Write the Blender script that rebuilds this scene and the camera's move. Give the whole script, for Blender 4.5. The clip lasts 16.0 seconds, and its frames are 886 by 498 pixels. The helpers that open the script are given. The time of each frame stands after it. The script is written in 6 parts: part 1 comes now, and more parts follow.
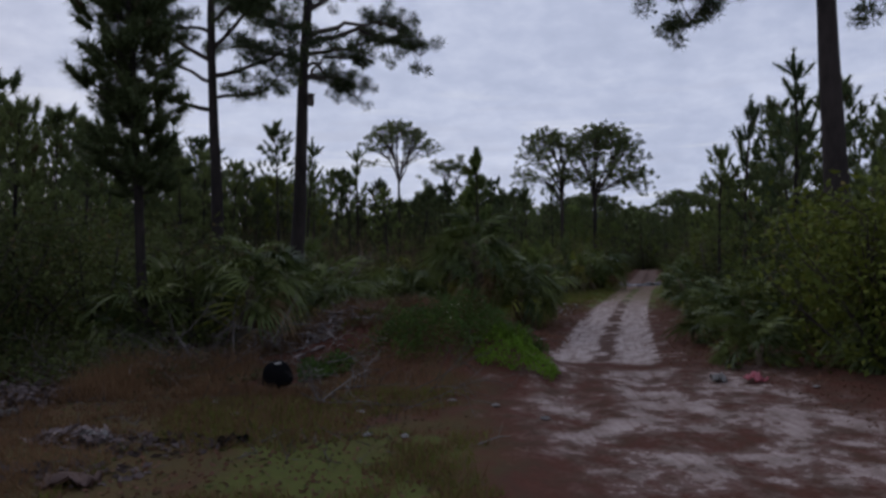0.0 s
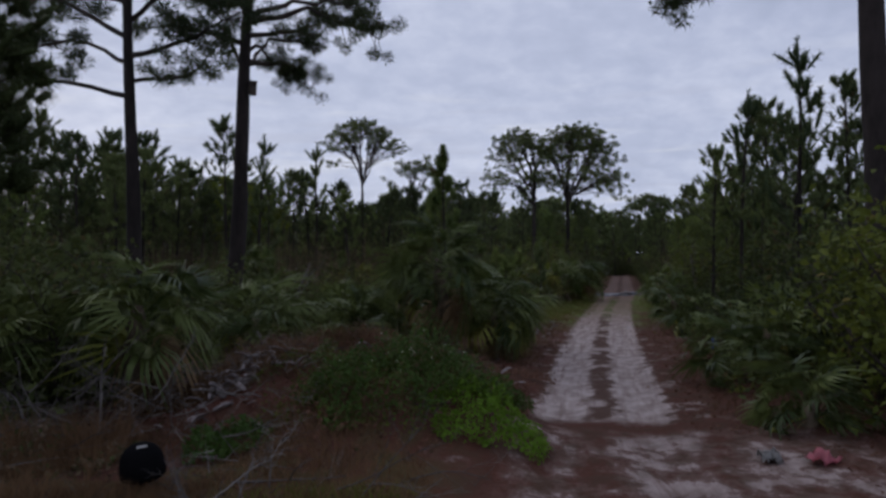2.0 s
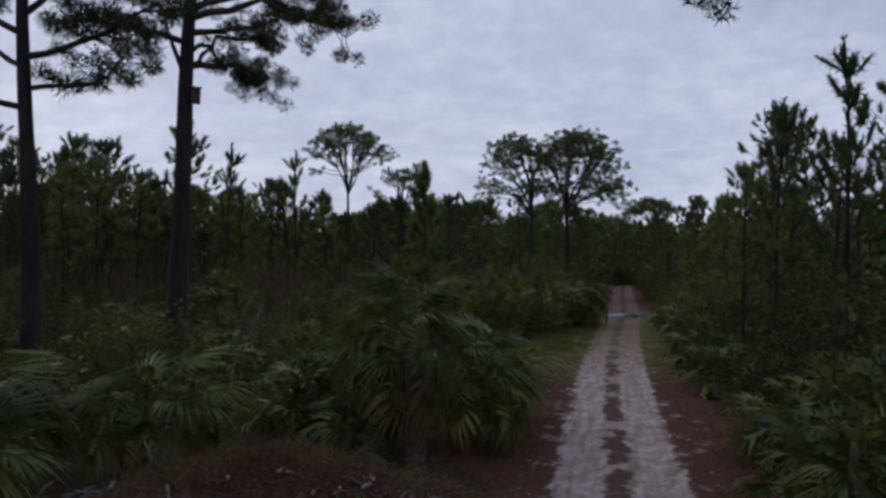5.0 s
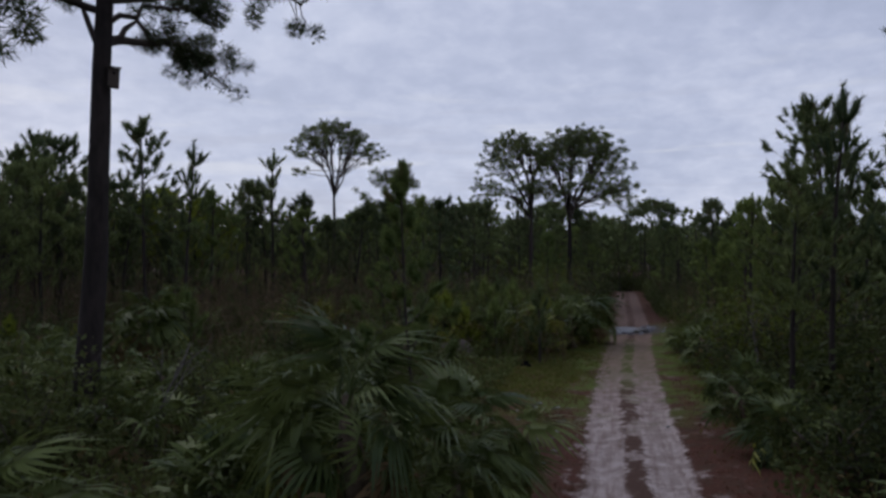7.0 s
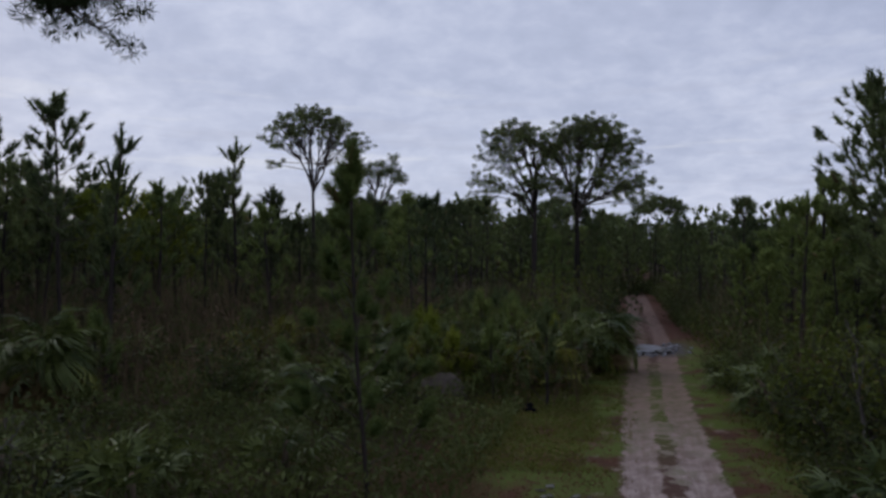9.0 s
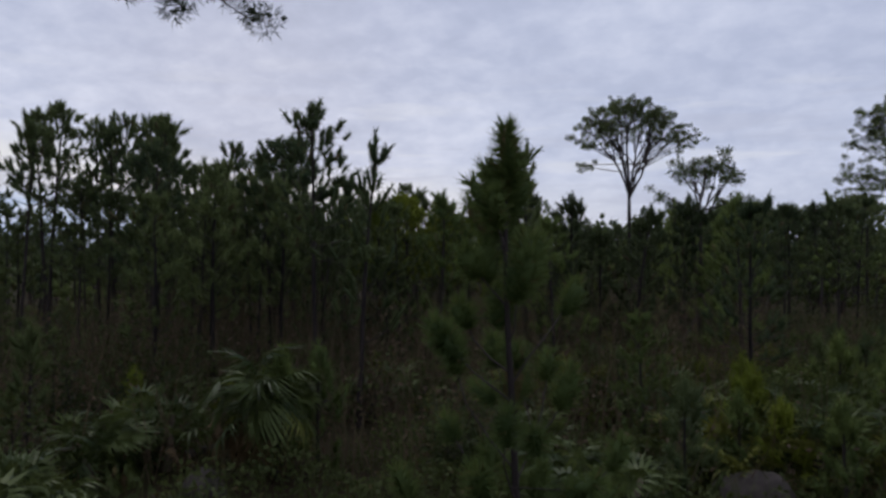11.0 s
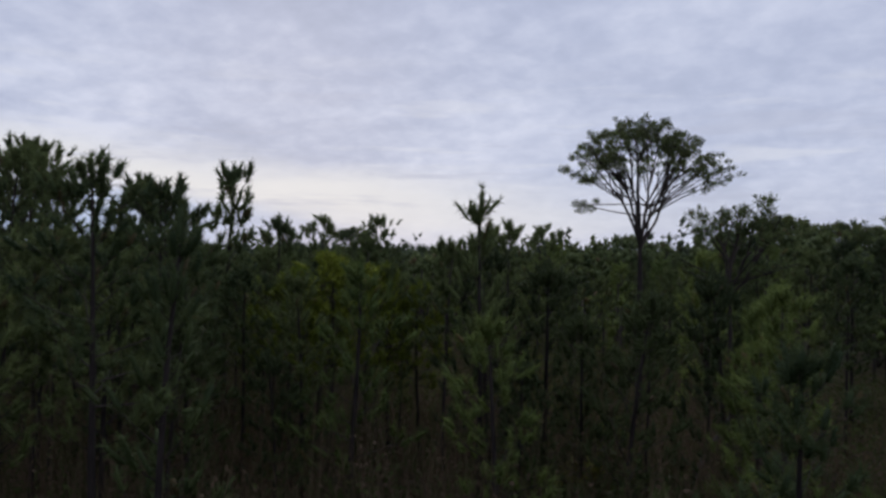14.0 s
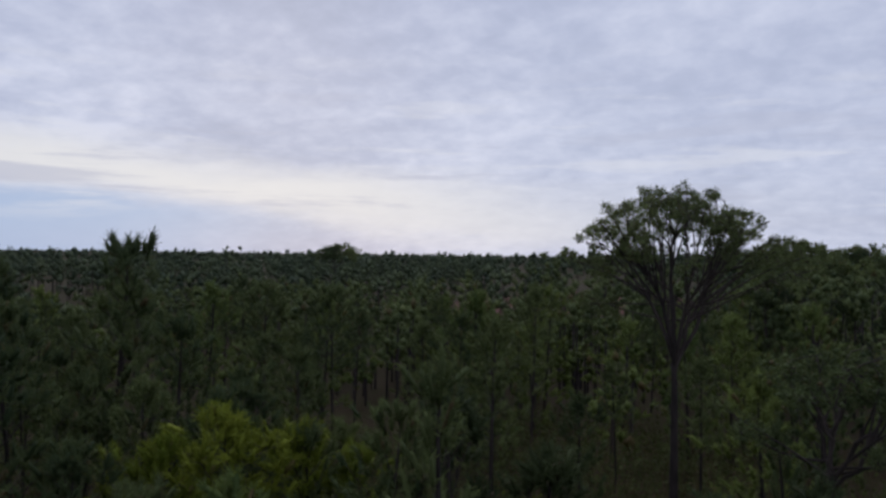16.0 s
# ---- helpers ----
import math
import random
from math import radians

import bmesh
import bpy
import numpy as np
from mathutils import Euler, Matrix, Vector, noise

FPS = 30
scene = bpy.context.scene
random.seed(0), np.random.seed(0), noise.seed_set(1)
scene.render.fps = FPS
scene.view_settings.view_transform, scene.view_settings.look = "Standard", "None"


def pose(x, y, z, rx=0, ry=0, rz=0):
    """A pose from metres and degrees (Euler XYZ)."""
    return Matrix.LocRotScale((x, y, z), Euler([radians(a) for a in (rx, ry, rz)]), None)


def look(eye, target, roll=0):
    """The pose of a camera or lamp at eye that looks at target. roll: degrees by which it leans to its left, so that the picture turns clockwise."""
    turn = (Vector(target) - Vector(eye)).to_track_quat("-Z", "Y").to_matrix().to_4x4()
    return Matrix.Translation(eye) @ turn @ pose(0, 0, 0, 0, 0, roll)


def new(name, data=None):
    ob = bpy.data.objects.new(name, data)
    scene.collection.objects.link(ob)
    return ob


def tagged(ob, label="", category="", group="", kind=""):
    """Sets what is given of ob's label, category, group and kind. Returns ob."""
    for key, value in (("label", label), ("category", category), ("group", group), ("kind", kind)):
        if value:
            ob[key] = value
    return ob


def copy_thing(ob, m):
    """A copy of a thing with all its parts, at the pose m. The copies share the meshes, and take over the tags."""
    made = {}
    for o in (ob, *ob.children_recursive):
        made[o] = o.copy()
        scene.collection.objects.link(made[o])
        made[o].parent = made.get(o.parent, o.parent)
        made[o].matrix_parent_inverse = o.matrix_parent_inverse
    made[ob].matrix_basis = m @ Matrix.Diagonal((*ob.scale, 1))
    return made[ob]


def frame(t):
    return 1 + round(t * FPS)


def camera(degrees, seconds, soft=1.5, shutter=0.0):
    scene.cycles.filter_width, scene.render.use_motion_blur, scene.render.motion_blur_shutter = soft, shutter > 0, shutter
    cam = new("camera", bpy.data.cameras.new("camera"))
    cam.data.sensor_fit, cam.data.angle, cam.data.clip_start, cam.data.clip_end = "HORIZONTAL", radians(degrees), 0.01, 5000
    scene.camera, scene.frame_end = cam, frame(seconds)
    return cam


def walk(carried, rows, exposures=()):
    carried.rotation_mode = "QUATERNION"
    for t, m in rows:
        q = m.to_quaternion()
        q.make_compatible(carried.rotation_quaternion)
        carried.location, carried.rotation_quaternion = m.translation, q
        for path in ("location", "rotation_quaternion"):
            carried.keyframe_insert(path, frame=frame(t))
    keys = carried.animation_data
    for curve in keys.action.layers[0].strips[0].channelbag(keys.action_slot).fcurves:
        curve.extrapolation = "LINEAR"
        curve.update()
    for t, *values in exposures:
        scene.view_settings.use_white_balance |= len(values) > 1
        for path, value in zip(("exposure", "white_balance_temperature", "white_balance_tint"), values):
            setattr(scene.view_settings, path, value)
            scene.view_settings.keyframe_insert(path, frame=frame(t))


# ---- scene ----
import collections

# ---- camera and its path ----
cam = camera(62.6, 16.0, soft=2.9)
PATH = [
    (0, (-0.009, -0.079, 2.318), (-0.005, 1.921, 2.335), -0.8),
    (0.5, (0.043, 0.816, 2.44), (0.051, 2.816, 2.459), -0.7),
    (1, (0.122, 1.705, 2.534), (0.155, 3.704, 2.555), -0.7),
    (1.5, (0.202, 2.54, 2.576), (0.271, 4.539, 2.598), -0.6),
    (2, (0.271, 3.355, 2.636), (0.36, 5.353, 2.659), -0.6),
    (2.5, (0.33, 4.104, 2.714), (0.422, 6.102, 2.738), -0.6),
    (3, (0.407, 4.733, 2.896), (0.499, 6.731, 2.918), -0.6),
    (3.5, (0.494, 5.381, 3.13), (0.588, 7.379, 3.152), -0.5),
    (4, (0.618, 5.957, 3.404), (0.714, 7.955, 3.426), -0.5),
    (6.5, (1.506, 10.141, 4.13), (1.601, 12.139, 4.153), -0.6),
    (7, (1.648, 11.363, 4.277), (1.745, 13.361, 4.3), -0.5),
    (7.5, (1.811, 12.725, 4.398), (1.911, 14.722, 4.419), -0.4),
    (8, (2.003, 14.214, 4.552), (2.106, 16.211, 4.568), -0.4),
    (9.4, (2.78, 18.65, 4.95), (2.87, 20.648, 4.96), -0.2),
    (10.3, (3.417, 21.601, 5.264), (3.36, 23.6, 5.273), 0.1),
    (10.5, (3.573, 22.24, 5.305), (3.303, 24.222, 5.318), 0.2),
    (11, (3.933, 23.79, 5.509), (3.097, 25.607, 5.528), 0.2),
    (11.5, (4.25, 25.339, 5.663), (3.285, 27.091, 5.678), 0.7),
    (12, (4.395, 26.902, 5.915), (3.441, 28.659, 5.922), 0.9),
    (12.5, (4.407, 28.548, 6.439), (3.455, 30.307, 6.452), 0.9),
    (13, (4.277, 30.164, 7.139), (3.331, 31.926, 7.155), 0.8),
    (13.5, (4.035, 31.83, 7.79), (3.092, 33.594, 7.804), 0.8),
    (14, (3.604, 33.687, 8.564), (2.664, 35.453, 8.574), 0.8),
    (14.5, (2.946, 35.675, 9.441), (2.01, 37.442, 9.454), 0.8),
    (15, (2.115, 37.82, 10.406), (1.184, 39.59, 10.417), 0.8),
    (15.5, (1.23, 39.97, 11.4), (0.302, 41.742, 11.41), 0.8),
    (16, (0.352, 42.138, 12.347), (-0.574, 43.91, 12.36), 0.8),
]
walk(cam, [(t, look(eye, target, roll)) for t, eye, target, roll in PATH])

# ---- light: an overcast evening sky ----
SUN_ELEVATION, SUN_AZIMUTH = 18.0, 40.0    # azimuth: degrees to the left of +y


def node(tree, kind, **values):
    n = tree.nodes.new(kind)
    for key, value in values.items():
        if key in n.inputs:
            n.inputs[key].default_value = value
        else:
            setattr(n, key, value)
    return n


class Graph:
    """Short hand for node trees."""

    def __init__(self, tree):
        self.tree = tree

    def put(self, socket, value):
        if isinstance(value, bpy.types.NodeSocket):
            self.tree.links.new(value, socket)
        elif value is not None:
            socket.default_value = value

    def math(self, op, a, b=None, c=None, clamp=False):
        n = self.tree.nodes.new("ShaderNodeMath")
        n.operation, n.use_clamp = op, clamp
        for s, v in zip(n.inputs, (a, b, c)):
            self.put(s, v)
        return n.outputs[0]

    def smooth(self, x, lo, hi):
        n = self.tree.nodes.new("ShaderNodeMapRange")
        n.interpolation_type = "SMOOTHSTEP"
        for s, v in zip(n.inputs, (x, lo, hi, 0.0, 1.0)):
            self.put(s, v)
        return n.outputs[0]

    def noise(self, vector, scale, detail=4.0, rough=0.55, distortion=0.0):
        n = self.tree.nodes.new("ShaderNodeTexNoise")
        self.put(n.inputs["Vector"], vector)
        for key, v in (("Scale", scale), ("Detail", detail), ("Roughness", rough), ("Distortion", distortion)):
            n.inputs[key].default_value = v
        return n.outputs["Fac"]

    def mix(self, fac, a, b, blend="MIX"):
        n = self.tree.nodes.new("ShaderNodeMix")
        n.data_type, n.blend_type = "RGBA", blend
        self.put(n.inputs[0], fac)
        self.put(n.inputs[6], (*a, 1) if isinstance(a, tuple) else a)
        self.put(n.inputs[7], (*b, 1) if isinstance(b, tuple) else b)
        return n.outputs[2]

    def ramp(self, fac, *stops):
        n = self.tree.nodes.new("ShaderNodeValToRGB")
        e = n.color_ramp.elements
        while len(e) < len(stops):
            e.new(0.5)
        for el, (p, c) in zip(e, stops):
            el.position, el.color = p, (*c, 1)
        self.put(n.inputs[0], fac)
        return n.outputs[0]

    def vec(self, op, a, b=None):
        n = self.tree.nodes.new("ShaderNodeVectorMath")
        n.operation = op
        self.put(n.inputs[0], a)
        if b is not None:
            self.put(n.inputs[1], b)
        return n.outputs[0]


def make_world():
    world = bpy.data.worlds.new("evening_sky")
    scene.world = world
    world.use_nodes = True
    t = world.node_tree
    t.nodes.clear()
    g = Graph(t)
    co = t.nodes.new("ShaderNodeTexCoord").outputs["Generated"]
    sep = t.nodes.new("ShaderNodeSeparateXYZ")
    t.links.new(co, sep.inputs[0])
    x, y, z = sep.outputs
    sky = t.nodes.new("ShaderNodeTexSky")
    sky.sky_type, sky.sun_disc = "NISHITA", False
    sky.sun_elevation, sky.sun_rotation = radians(SUN_ELEVATION), radians(-SUN_AZIMUTH)
    # clouds lie on a flat sheet high above
    up = g.math("ADD", g.math("MAXIMUM", z, 0.0), 0.32)
    u, v = g.math("DIVIDE", x, up), g.math("DIVIDE", y, up)
    comb = t.nodes.new("ShaderNodeCombineXYZ")
    t.links.new(u, comb.inputs[0])
    t.links.new(v, comb.inputs[1])
    sheet = comb.outputs[0]
    big = g.noise(sheet, 1.3, 3.0, 0.5, 0.3)
    fine = g.noise(g.vec("MULTIPLY", sheet, (1.0, 1.0, 1.0)), 12.0, 7.0, 0.58, 0.2)
    tone = g.math("ADD", g.math("MULTIPLY", big, 0.62), g.math("MULTIPLY", fine, 0.38))
    cloud = g.ramp(tone, (0.32, (0.380, 0.430, 0.592)), (0.45, (0.452, 0.502, 0.680)), (0.54, (0.538, 0.586, 0.760)), (0.64, (0.642, 0.684, 0.850)))
    # a brighter strip low over the horizon to the left of the way, with a clear blue gap under it
    az = g.math("ARCTAN2", g.math("MULTIPLY", x, -1.0), y)
    side = g.math("MULTIPLY", g.smooth(az, -0.15, 0.75), g.math("SUBTRACT", 1.0, g.smooth(az, 1.6, 2.4)))
    wob = g.math("MULTIPLY", g.math("SUBTRACT", g.noise(g.vec("MULTIPLY", co, (1.0, 1.0, 5.0)), 2.6, 5.0, 0.6), 0.5), 0.10)
    zz = g.math("ADD", z, wob)
    tilt = g.math("MULTIPLY_ADD", g.smooth(az, 0.3, 1.1), 0.05, 0.0)
    zb = g.math("SUBTRACT", zz, tilt)
    band = g.math("MULTIPLY", g.smooth(zb, 0.0, 0.05), g.math("SUBTRACT", 1.0, g.smooth(zb, 0.055, 0.115)))
    cloud = g.mix(g.math("MULTIPLY", g.math("MULTIPLY", band, side), 0.9), cloud, (0.765, 0.768, 0.800))
    low = g.math("MULTIPLY", g.math("SUBTRACT", 1.0, g.smooth(zb, 0.0, 0.035)), g.smooth(az, 0.55, 0.95))
    cloud = g.mix(g.math("MULTIPLY", low, 0.9), cloud, (0.375, 0.50, 0.74))
    # long thin streaks of cloud low over the horizon
    thin = g.noise(g.vec("MULTIPLY", co, (1.3, 1.3, 15.0)), 2.4, 6.0, 0.6, 0.25)
    lowly = g.math("MULTIPLY", g.smooth(z, 0.02, 0.07), g.math("SUBTRACT", 1.0, g.smooth(z, 0.12, 0.30)))
    cloud = g.mix(g.math("MULTIPLY", g.math("MULTIPLY", g.smooth(thin, 0.53, 0.66), lowly), 0.6), cloud, (0.440, 0.472, 0.620))
    cloud = g.mix(g.math("MULTIPLY", g.math("MULTIPLY", g.math("SUBTRACT", 1.0, g.smooth(thin, 0.34, 0.46)), lowly), 0.5), cloud, (0.730, 0.748, 0.830))
    ahead = g.math("SUBTRACT", 1.0, g.smooth(g.math("ABSOLUTE", az), 0.15, 0.7))
    cloud = g.mix(g.math("MULTIPLY", ahead, 0.14), cloud, (0.745, 0.785, 0.935))
    bg1 = node(t, "ShaderNodeBackground", Strength=1.0)
    t.links.new(cloud, bg1.inputs[0])
    bg2 = node(t, "ShaderNodeBackground", Strength=0.05)
    t.links.new(sky.outputs[0], bg2.inputs[0])
    both = t.nodes.new("ShaderNodeMixShader")
    both.inputs[0].default_value = 0.93
    t.links.new(bg2.outputs[0], both.inputs[1])
    t.links.new(bg1.outputs[0], both.inputs[2])
    out = t.nodes.new("ShaderNodeOutputWorld")
    t.links.new(both.outputs[0], out.inputs[0])


make_world()
sun = new("sun", bpy.data.lights.new("sun", "SUN"))
sun.data.energy, sun.data.angle, sun.data.color = 0.5, radians(25), (1.0, 0.96, 0.92)
a, e = radians(SUN_AZIMUTH), radians(SUN_ELEVATION + 25)
sun.matrix_world = look((0, 0, 60), Vector((0, 0, 60)) - Vector((-math.sin(a) * math.cos(e), math.cos(a) * math.cos(e), math.sin(e))))
scene.view_settings.exposure = 0.0


# ---- materials ----
def material(name):
    m = bpy.data.materials.new(name)
    m.use_nodes = True
    m.node_tree.nodes.clear()
    g = Graph(m.node_tree)
    bsdf = m.node_tree.nodes.new("ShaderNodeBsdfPrincipled")
    out = m.node_tree.nodes.new("ShaderNodeOutputMaterial")
    m.node_tree.links.new(bsdf.outputs[0], out.inputs[0])
    return m, g, bsdf, out


def leaf_material(name, dark, light, dry=None, dry_share=0.0, rough=0.65, through_share=0.25, gloss=0.12):
    """Foliage: each leaf and each plant takes its own tone."""
    m, g, bsdf, out = material(name)
    t = m.node_tree
    geo = t.nodes.new("ShaderNodeNewGeometry")
    info = t.nodes.new("ShaderNodeObjectInfo")
    where = t.nodes.new("ShaderNodeTexCoord").outputs["Object"]
    patch, broad = g.noise(where, 1.1, 2.0), g.noise(where, 0.16, 2.0)
    f = g.math("ADD", g.math("MULTIPLY", geo.outputs["Random Per Island"], 0.25), g.math("MULTIPLY", info.outputs["Random"], 0.60))
    f = g.math("ADD", f, g.math("ADD", g.math("MULTIPLY", g.math("SUBTRACT", patch, 0.5), 0.9), g.math("MULTIPLY", g.math("SUBTRACT", broad, 0.5), 1.3)), clamp=True)
    col = g.mix(f, dark, light)
    if dry:
        isl = g.math("FRACT", g.math("MULTIPLY", geo.outputs["Random Per Island"], 7.31))
        col = g.mix(g.math("GREATER_THAN", isl, 1.0 - dry_share), col, dry)
    g.put(bsdf.inputs["Base Color"], col)
    bsdf.inputs["Roughness"].default_value = rough
    bsdf.inputs["Specular IOR Level"].default_value = gloss
    if through_share:
        tr = t.nodes.new("ShaderNodeBsdfTranslucent")
        g.put(tr.inputs[0], g.mix(0.5, col, light))
        mx = t.nodes.new("ShaderNodeMixShader")
        mx.inputs[0].default_value = through_share
        t.links.new(bsdf.outputs[0], mx.inputs[1])
        t.links.new(tr.outputs[0], mx.inputs[2])
        t.links.new(mx.outputs[0], out.inputs[0])
    return m


def rough_material(name, dark, light, scale=8.0, rough=0.9, stretch=(1, 1, 1), bump=0.4, spots=None):
    """Bark, wood, stone, plastic: two scales of tone and a fine relief."""
    m, g, bsdf, out = material(name)
    t = m.node_tree
    co = t.nodes.new("ShaderNodeTexCoord").outputs["Object"]
    info = t.nodes.new("ShaderNodeObjectInfo")
    v = g.vec("MULTIPLY", co, stretch)
    fine, wide = g.noise(v, scale, 6.0, 0.65), g.noise(v, scale * 0.17, 3.0)
    f = g.math("ADD", g.math("MULTIPLY", fine, 0.6), g.math("MULTIPLY", wide, 0.5))
    f = g.math("ADD", f, g.math("MULTIPLY", g.math("SUBTRACT", info.outputs["Random"], 0.5), 0.25))
    col = g.mix(g.smooth(f, 0.32, 0.78), dark, light)
    if spots:
        col = g.mix(g.smooth(g.noise(co, scale * 0.6, 3.0), 0.55, 0.68), col, spots)
    g.put(bsdf.inputs["Base Color"], col)
    bsdf.inputs["Roughness"].default_value = rough
    bsdf.inputs["Specular IOR Level"].default_value = 0.25
    if bump:
        b = node(t, "ShaderNodeBump", Strength=bump, Distance=0.03)
        t.links.new(fine, b.inputs["Height"])
        t.links.new(b.outputs[0], bsdf.inputs["Normal"])
    return m


NEEDLE = leaf_material("pine_needles", (0.040, 0.062, 0.029), (0.174, 0.208, 0.069), (0.12, 0.09, 0.045), 0.04, through_share=0.32)
# Distance haze is put into this colour: bluer and flatter than pine_needles.
NEEDLE_HAZED = leaf_material("hazed_pine_needles", (0.044, 0.064, 0.039), (0.116, 0.143, 0.068), None, 0.0, through_share=0.2)
# Darker copy of pine_needles: the nearer crowns' backlit shade is put into the colour.
NEEDLE_DARK = leaf_material("dark_pine_needles", (0.020, 0.033, 0.016), (0.082, 0.102, 0.036), (0.09, 0.07, 0.04), 0.04, through_share=0.2)
NEEDLE_YOUNG = leaf_material("young_pine_needles", (0.066, 0.102, 0.033), (0.206, 0.250, 0.064), (0.14, 0.10, 0.045), 0.04, through_share=0.38)
NEEDLE_LIME = leaf_material("pale_pine_needles", (0.100, 0.136, 0.015), (0.240, 0.268, 0.034), (0.14, 0.12, 0.04), 0.03)
PALM = leaf_material("palm_leaf", (0.027, 0.046, 0.013), (0.190, 0.226, 0.066), (0.19, 0.155, 0.065), 0.05, rough=0.48, gloss=0.2)
PALM_DRY = leaf_material("dry_palm_leaf", (0.12, 0.075, 0.035), (0.25, 0.18, 0.10), None, 0, rough=0.7)
PALM_GOLD = leaf_material("yellowing_palm_leaf", (0.125, 0.140, 0.026), (0.270, 0.262, 0.054), (0.28, 0.17, 0.06), 0.18, rough=0.5)
SHRUB = leaf_material("shrub_leaf", (0.016, 0.025, 0.009), (0.114, 0.135, 0.041), (0.095, 0.072, 0.028), 0.07)
SHRUB_YELLOW = leaf_material("yellow_green_leaf", (0.060, 0.080, 0.014), (0.175, 0.195, 0.036), (0.14, 0.11, 0.03), 0.03)
WEED = leaf_material("weed_leaf", (0.038, 0.074, 0.016), (0.100, 0.155, 0.034), None, 0)
WEED_BRIGHT = leaf_material("bright_weed_leaf", (0.080, 0.155, 0.014), (0.175, 0.295, 0.030), None, 0)
GRASS = leaf_material("grass_blade", (0.068, 0.083, 0.017), (0.160, 0.170, 0.035), (0.20, 0.14, 0.07), 0.2)
DRY_GRASS = leaf_material("dead_grass_blade", (0.080, 0.045, 0.025), (0.215, 0.128, 0.068), None, 0, rough=0.8)
TWIG_LEAF = leaf_material("brown_twig_leaf", (0.062, 0.045, 0.030), (0.190, 0.134, 0.084), (0.05, 0.07, 0.02), 0.25, rough=0.8)
RED_BRUSH = leaf_material("reddish_dead_leaf", (0.090, 0.044, 0.031), (0.215, 0.116, 0.080), None, 0, rough=0.8)
BARK = rough_material("pine_bark", (0.014, 0.011, 0.010), (0.048, 0.037, 0.034), 6.0, 0.95, (1, 1, 0.35), 0.8)
BARK_THIN = rough_material("limb_bark", (0.024, 0.019, 0.017), (0.070, 0.055, 0.047), 9.0, 0.95, (1, 1, 0.5), 0.5)
DEAD_WOOD = rough_material("grey_dead_wood", (0.046, 0.039, 0.036), (0.165, 0.146, 0.136), 9.0, 0.9, (1, 1, 1), 0.4)
PALM_TRUNK = rough_material("palm_stem", (0.06, 0.045, 0.03), (0.17, 0.13, 0.09), 10.0, 0.95, (1, 1, 1), 0.6)
PETAL = leaf_material("white_petal", (0.50, 0.48, 0.36), (0.72, 0.70, 0.58), None, 0)


def path_x(y):
    """The middle of the sandy track."""
    u = min(1.0, max(0.0, (y - 14.4) / 38))
    return 3.2 + 0.295 * (y - 14.4) + 0.028 * max(0.0, 14.4 - y) ** 2 - 1.8 * u * (1 - u)


def puddle(x, y):
    """How deep one is inside the water-filled dip across the track: 1 in its middle, 0 outside."""
    u, v = (x - 14.5 - 0.25 * (y - 54)) / 1.35, (y - 54.0) / 2.6
    return max(0.0, 1 - (u * u + v * v) * (1 + 0.35 * noise.noise((x * 0.9, y * 0.9, 5))))


def ground_z(x, y):
    near = 0.2 * (1 - min(1.0, max(0.0, (y - 14.0) / 21.0)))
    d = x - path_x(y)
    far = min(1.0, max(0.0, (math.hypot(x, y - 30) - 60) / 60))
    bumps = 0.10 * noise.noise((x * 0.35, y * 0.35, 0)) + 0.05 * noise.noise((x * 1.1, y * 1.1, 3))
    wide = min(1.0, max(0.0, (abs(d) - 1.2) / 1.5))
    rut = -0.05 * (math.exp(-((d - 0.62) / 0.33) ** 2) + math.exp(-((d + 0.62) / 0.33) ** 2)) + 0.03 * noise.noise((x * 2.5, y * 2.5, 7))
    heap = 0.95 * math.exp(-(((x + 1.7) / 1.3) ** 2 + ((y - 14.6) / 1.0) ** 2)) + 0.75 * math.exp(-(((x - 0.3) / 1.5) ** 2 + ((y - 13.0) / 1.3) ** 2)) + 0.85 * math.exp(-(((x + 0.8) / 2.4) ** 2 + ((y - 17.0) / 0.9) ** 2))
    return near * (1 - far) + bumps * wide * (1 - far) + rut * (1 - wide) + 0.06 * wide * (1 - far) + heap - 0.22 * min(1.0, 2 * puddle(x, y))


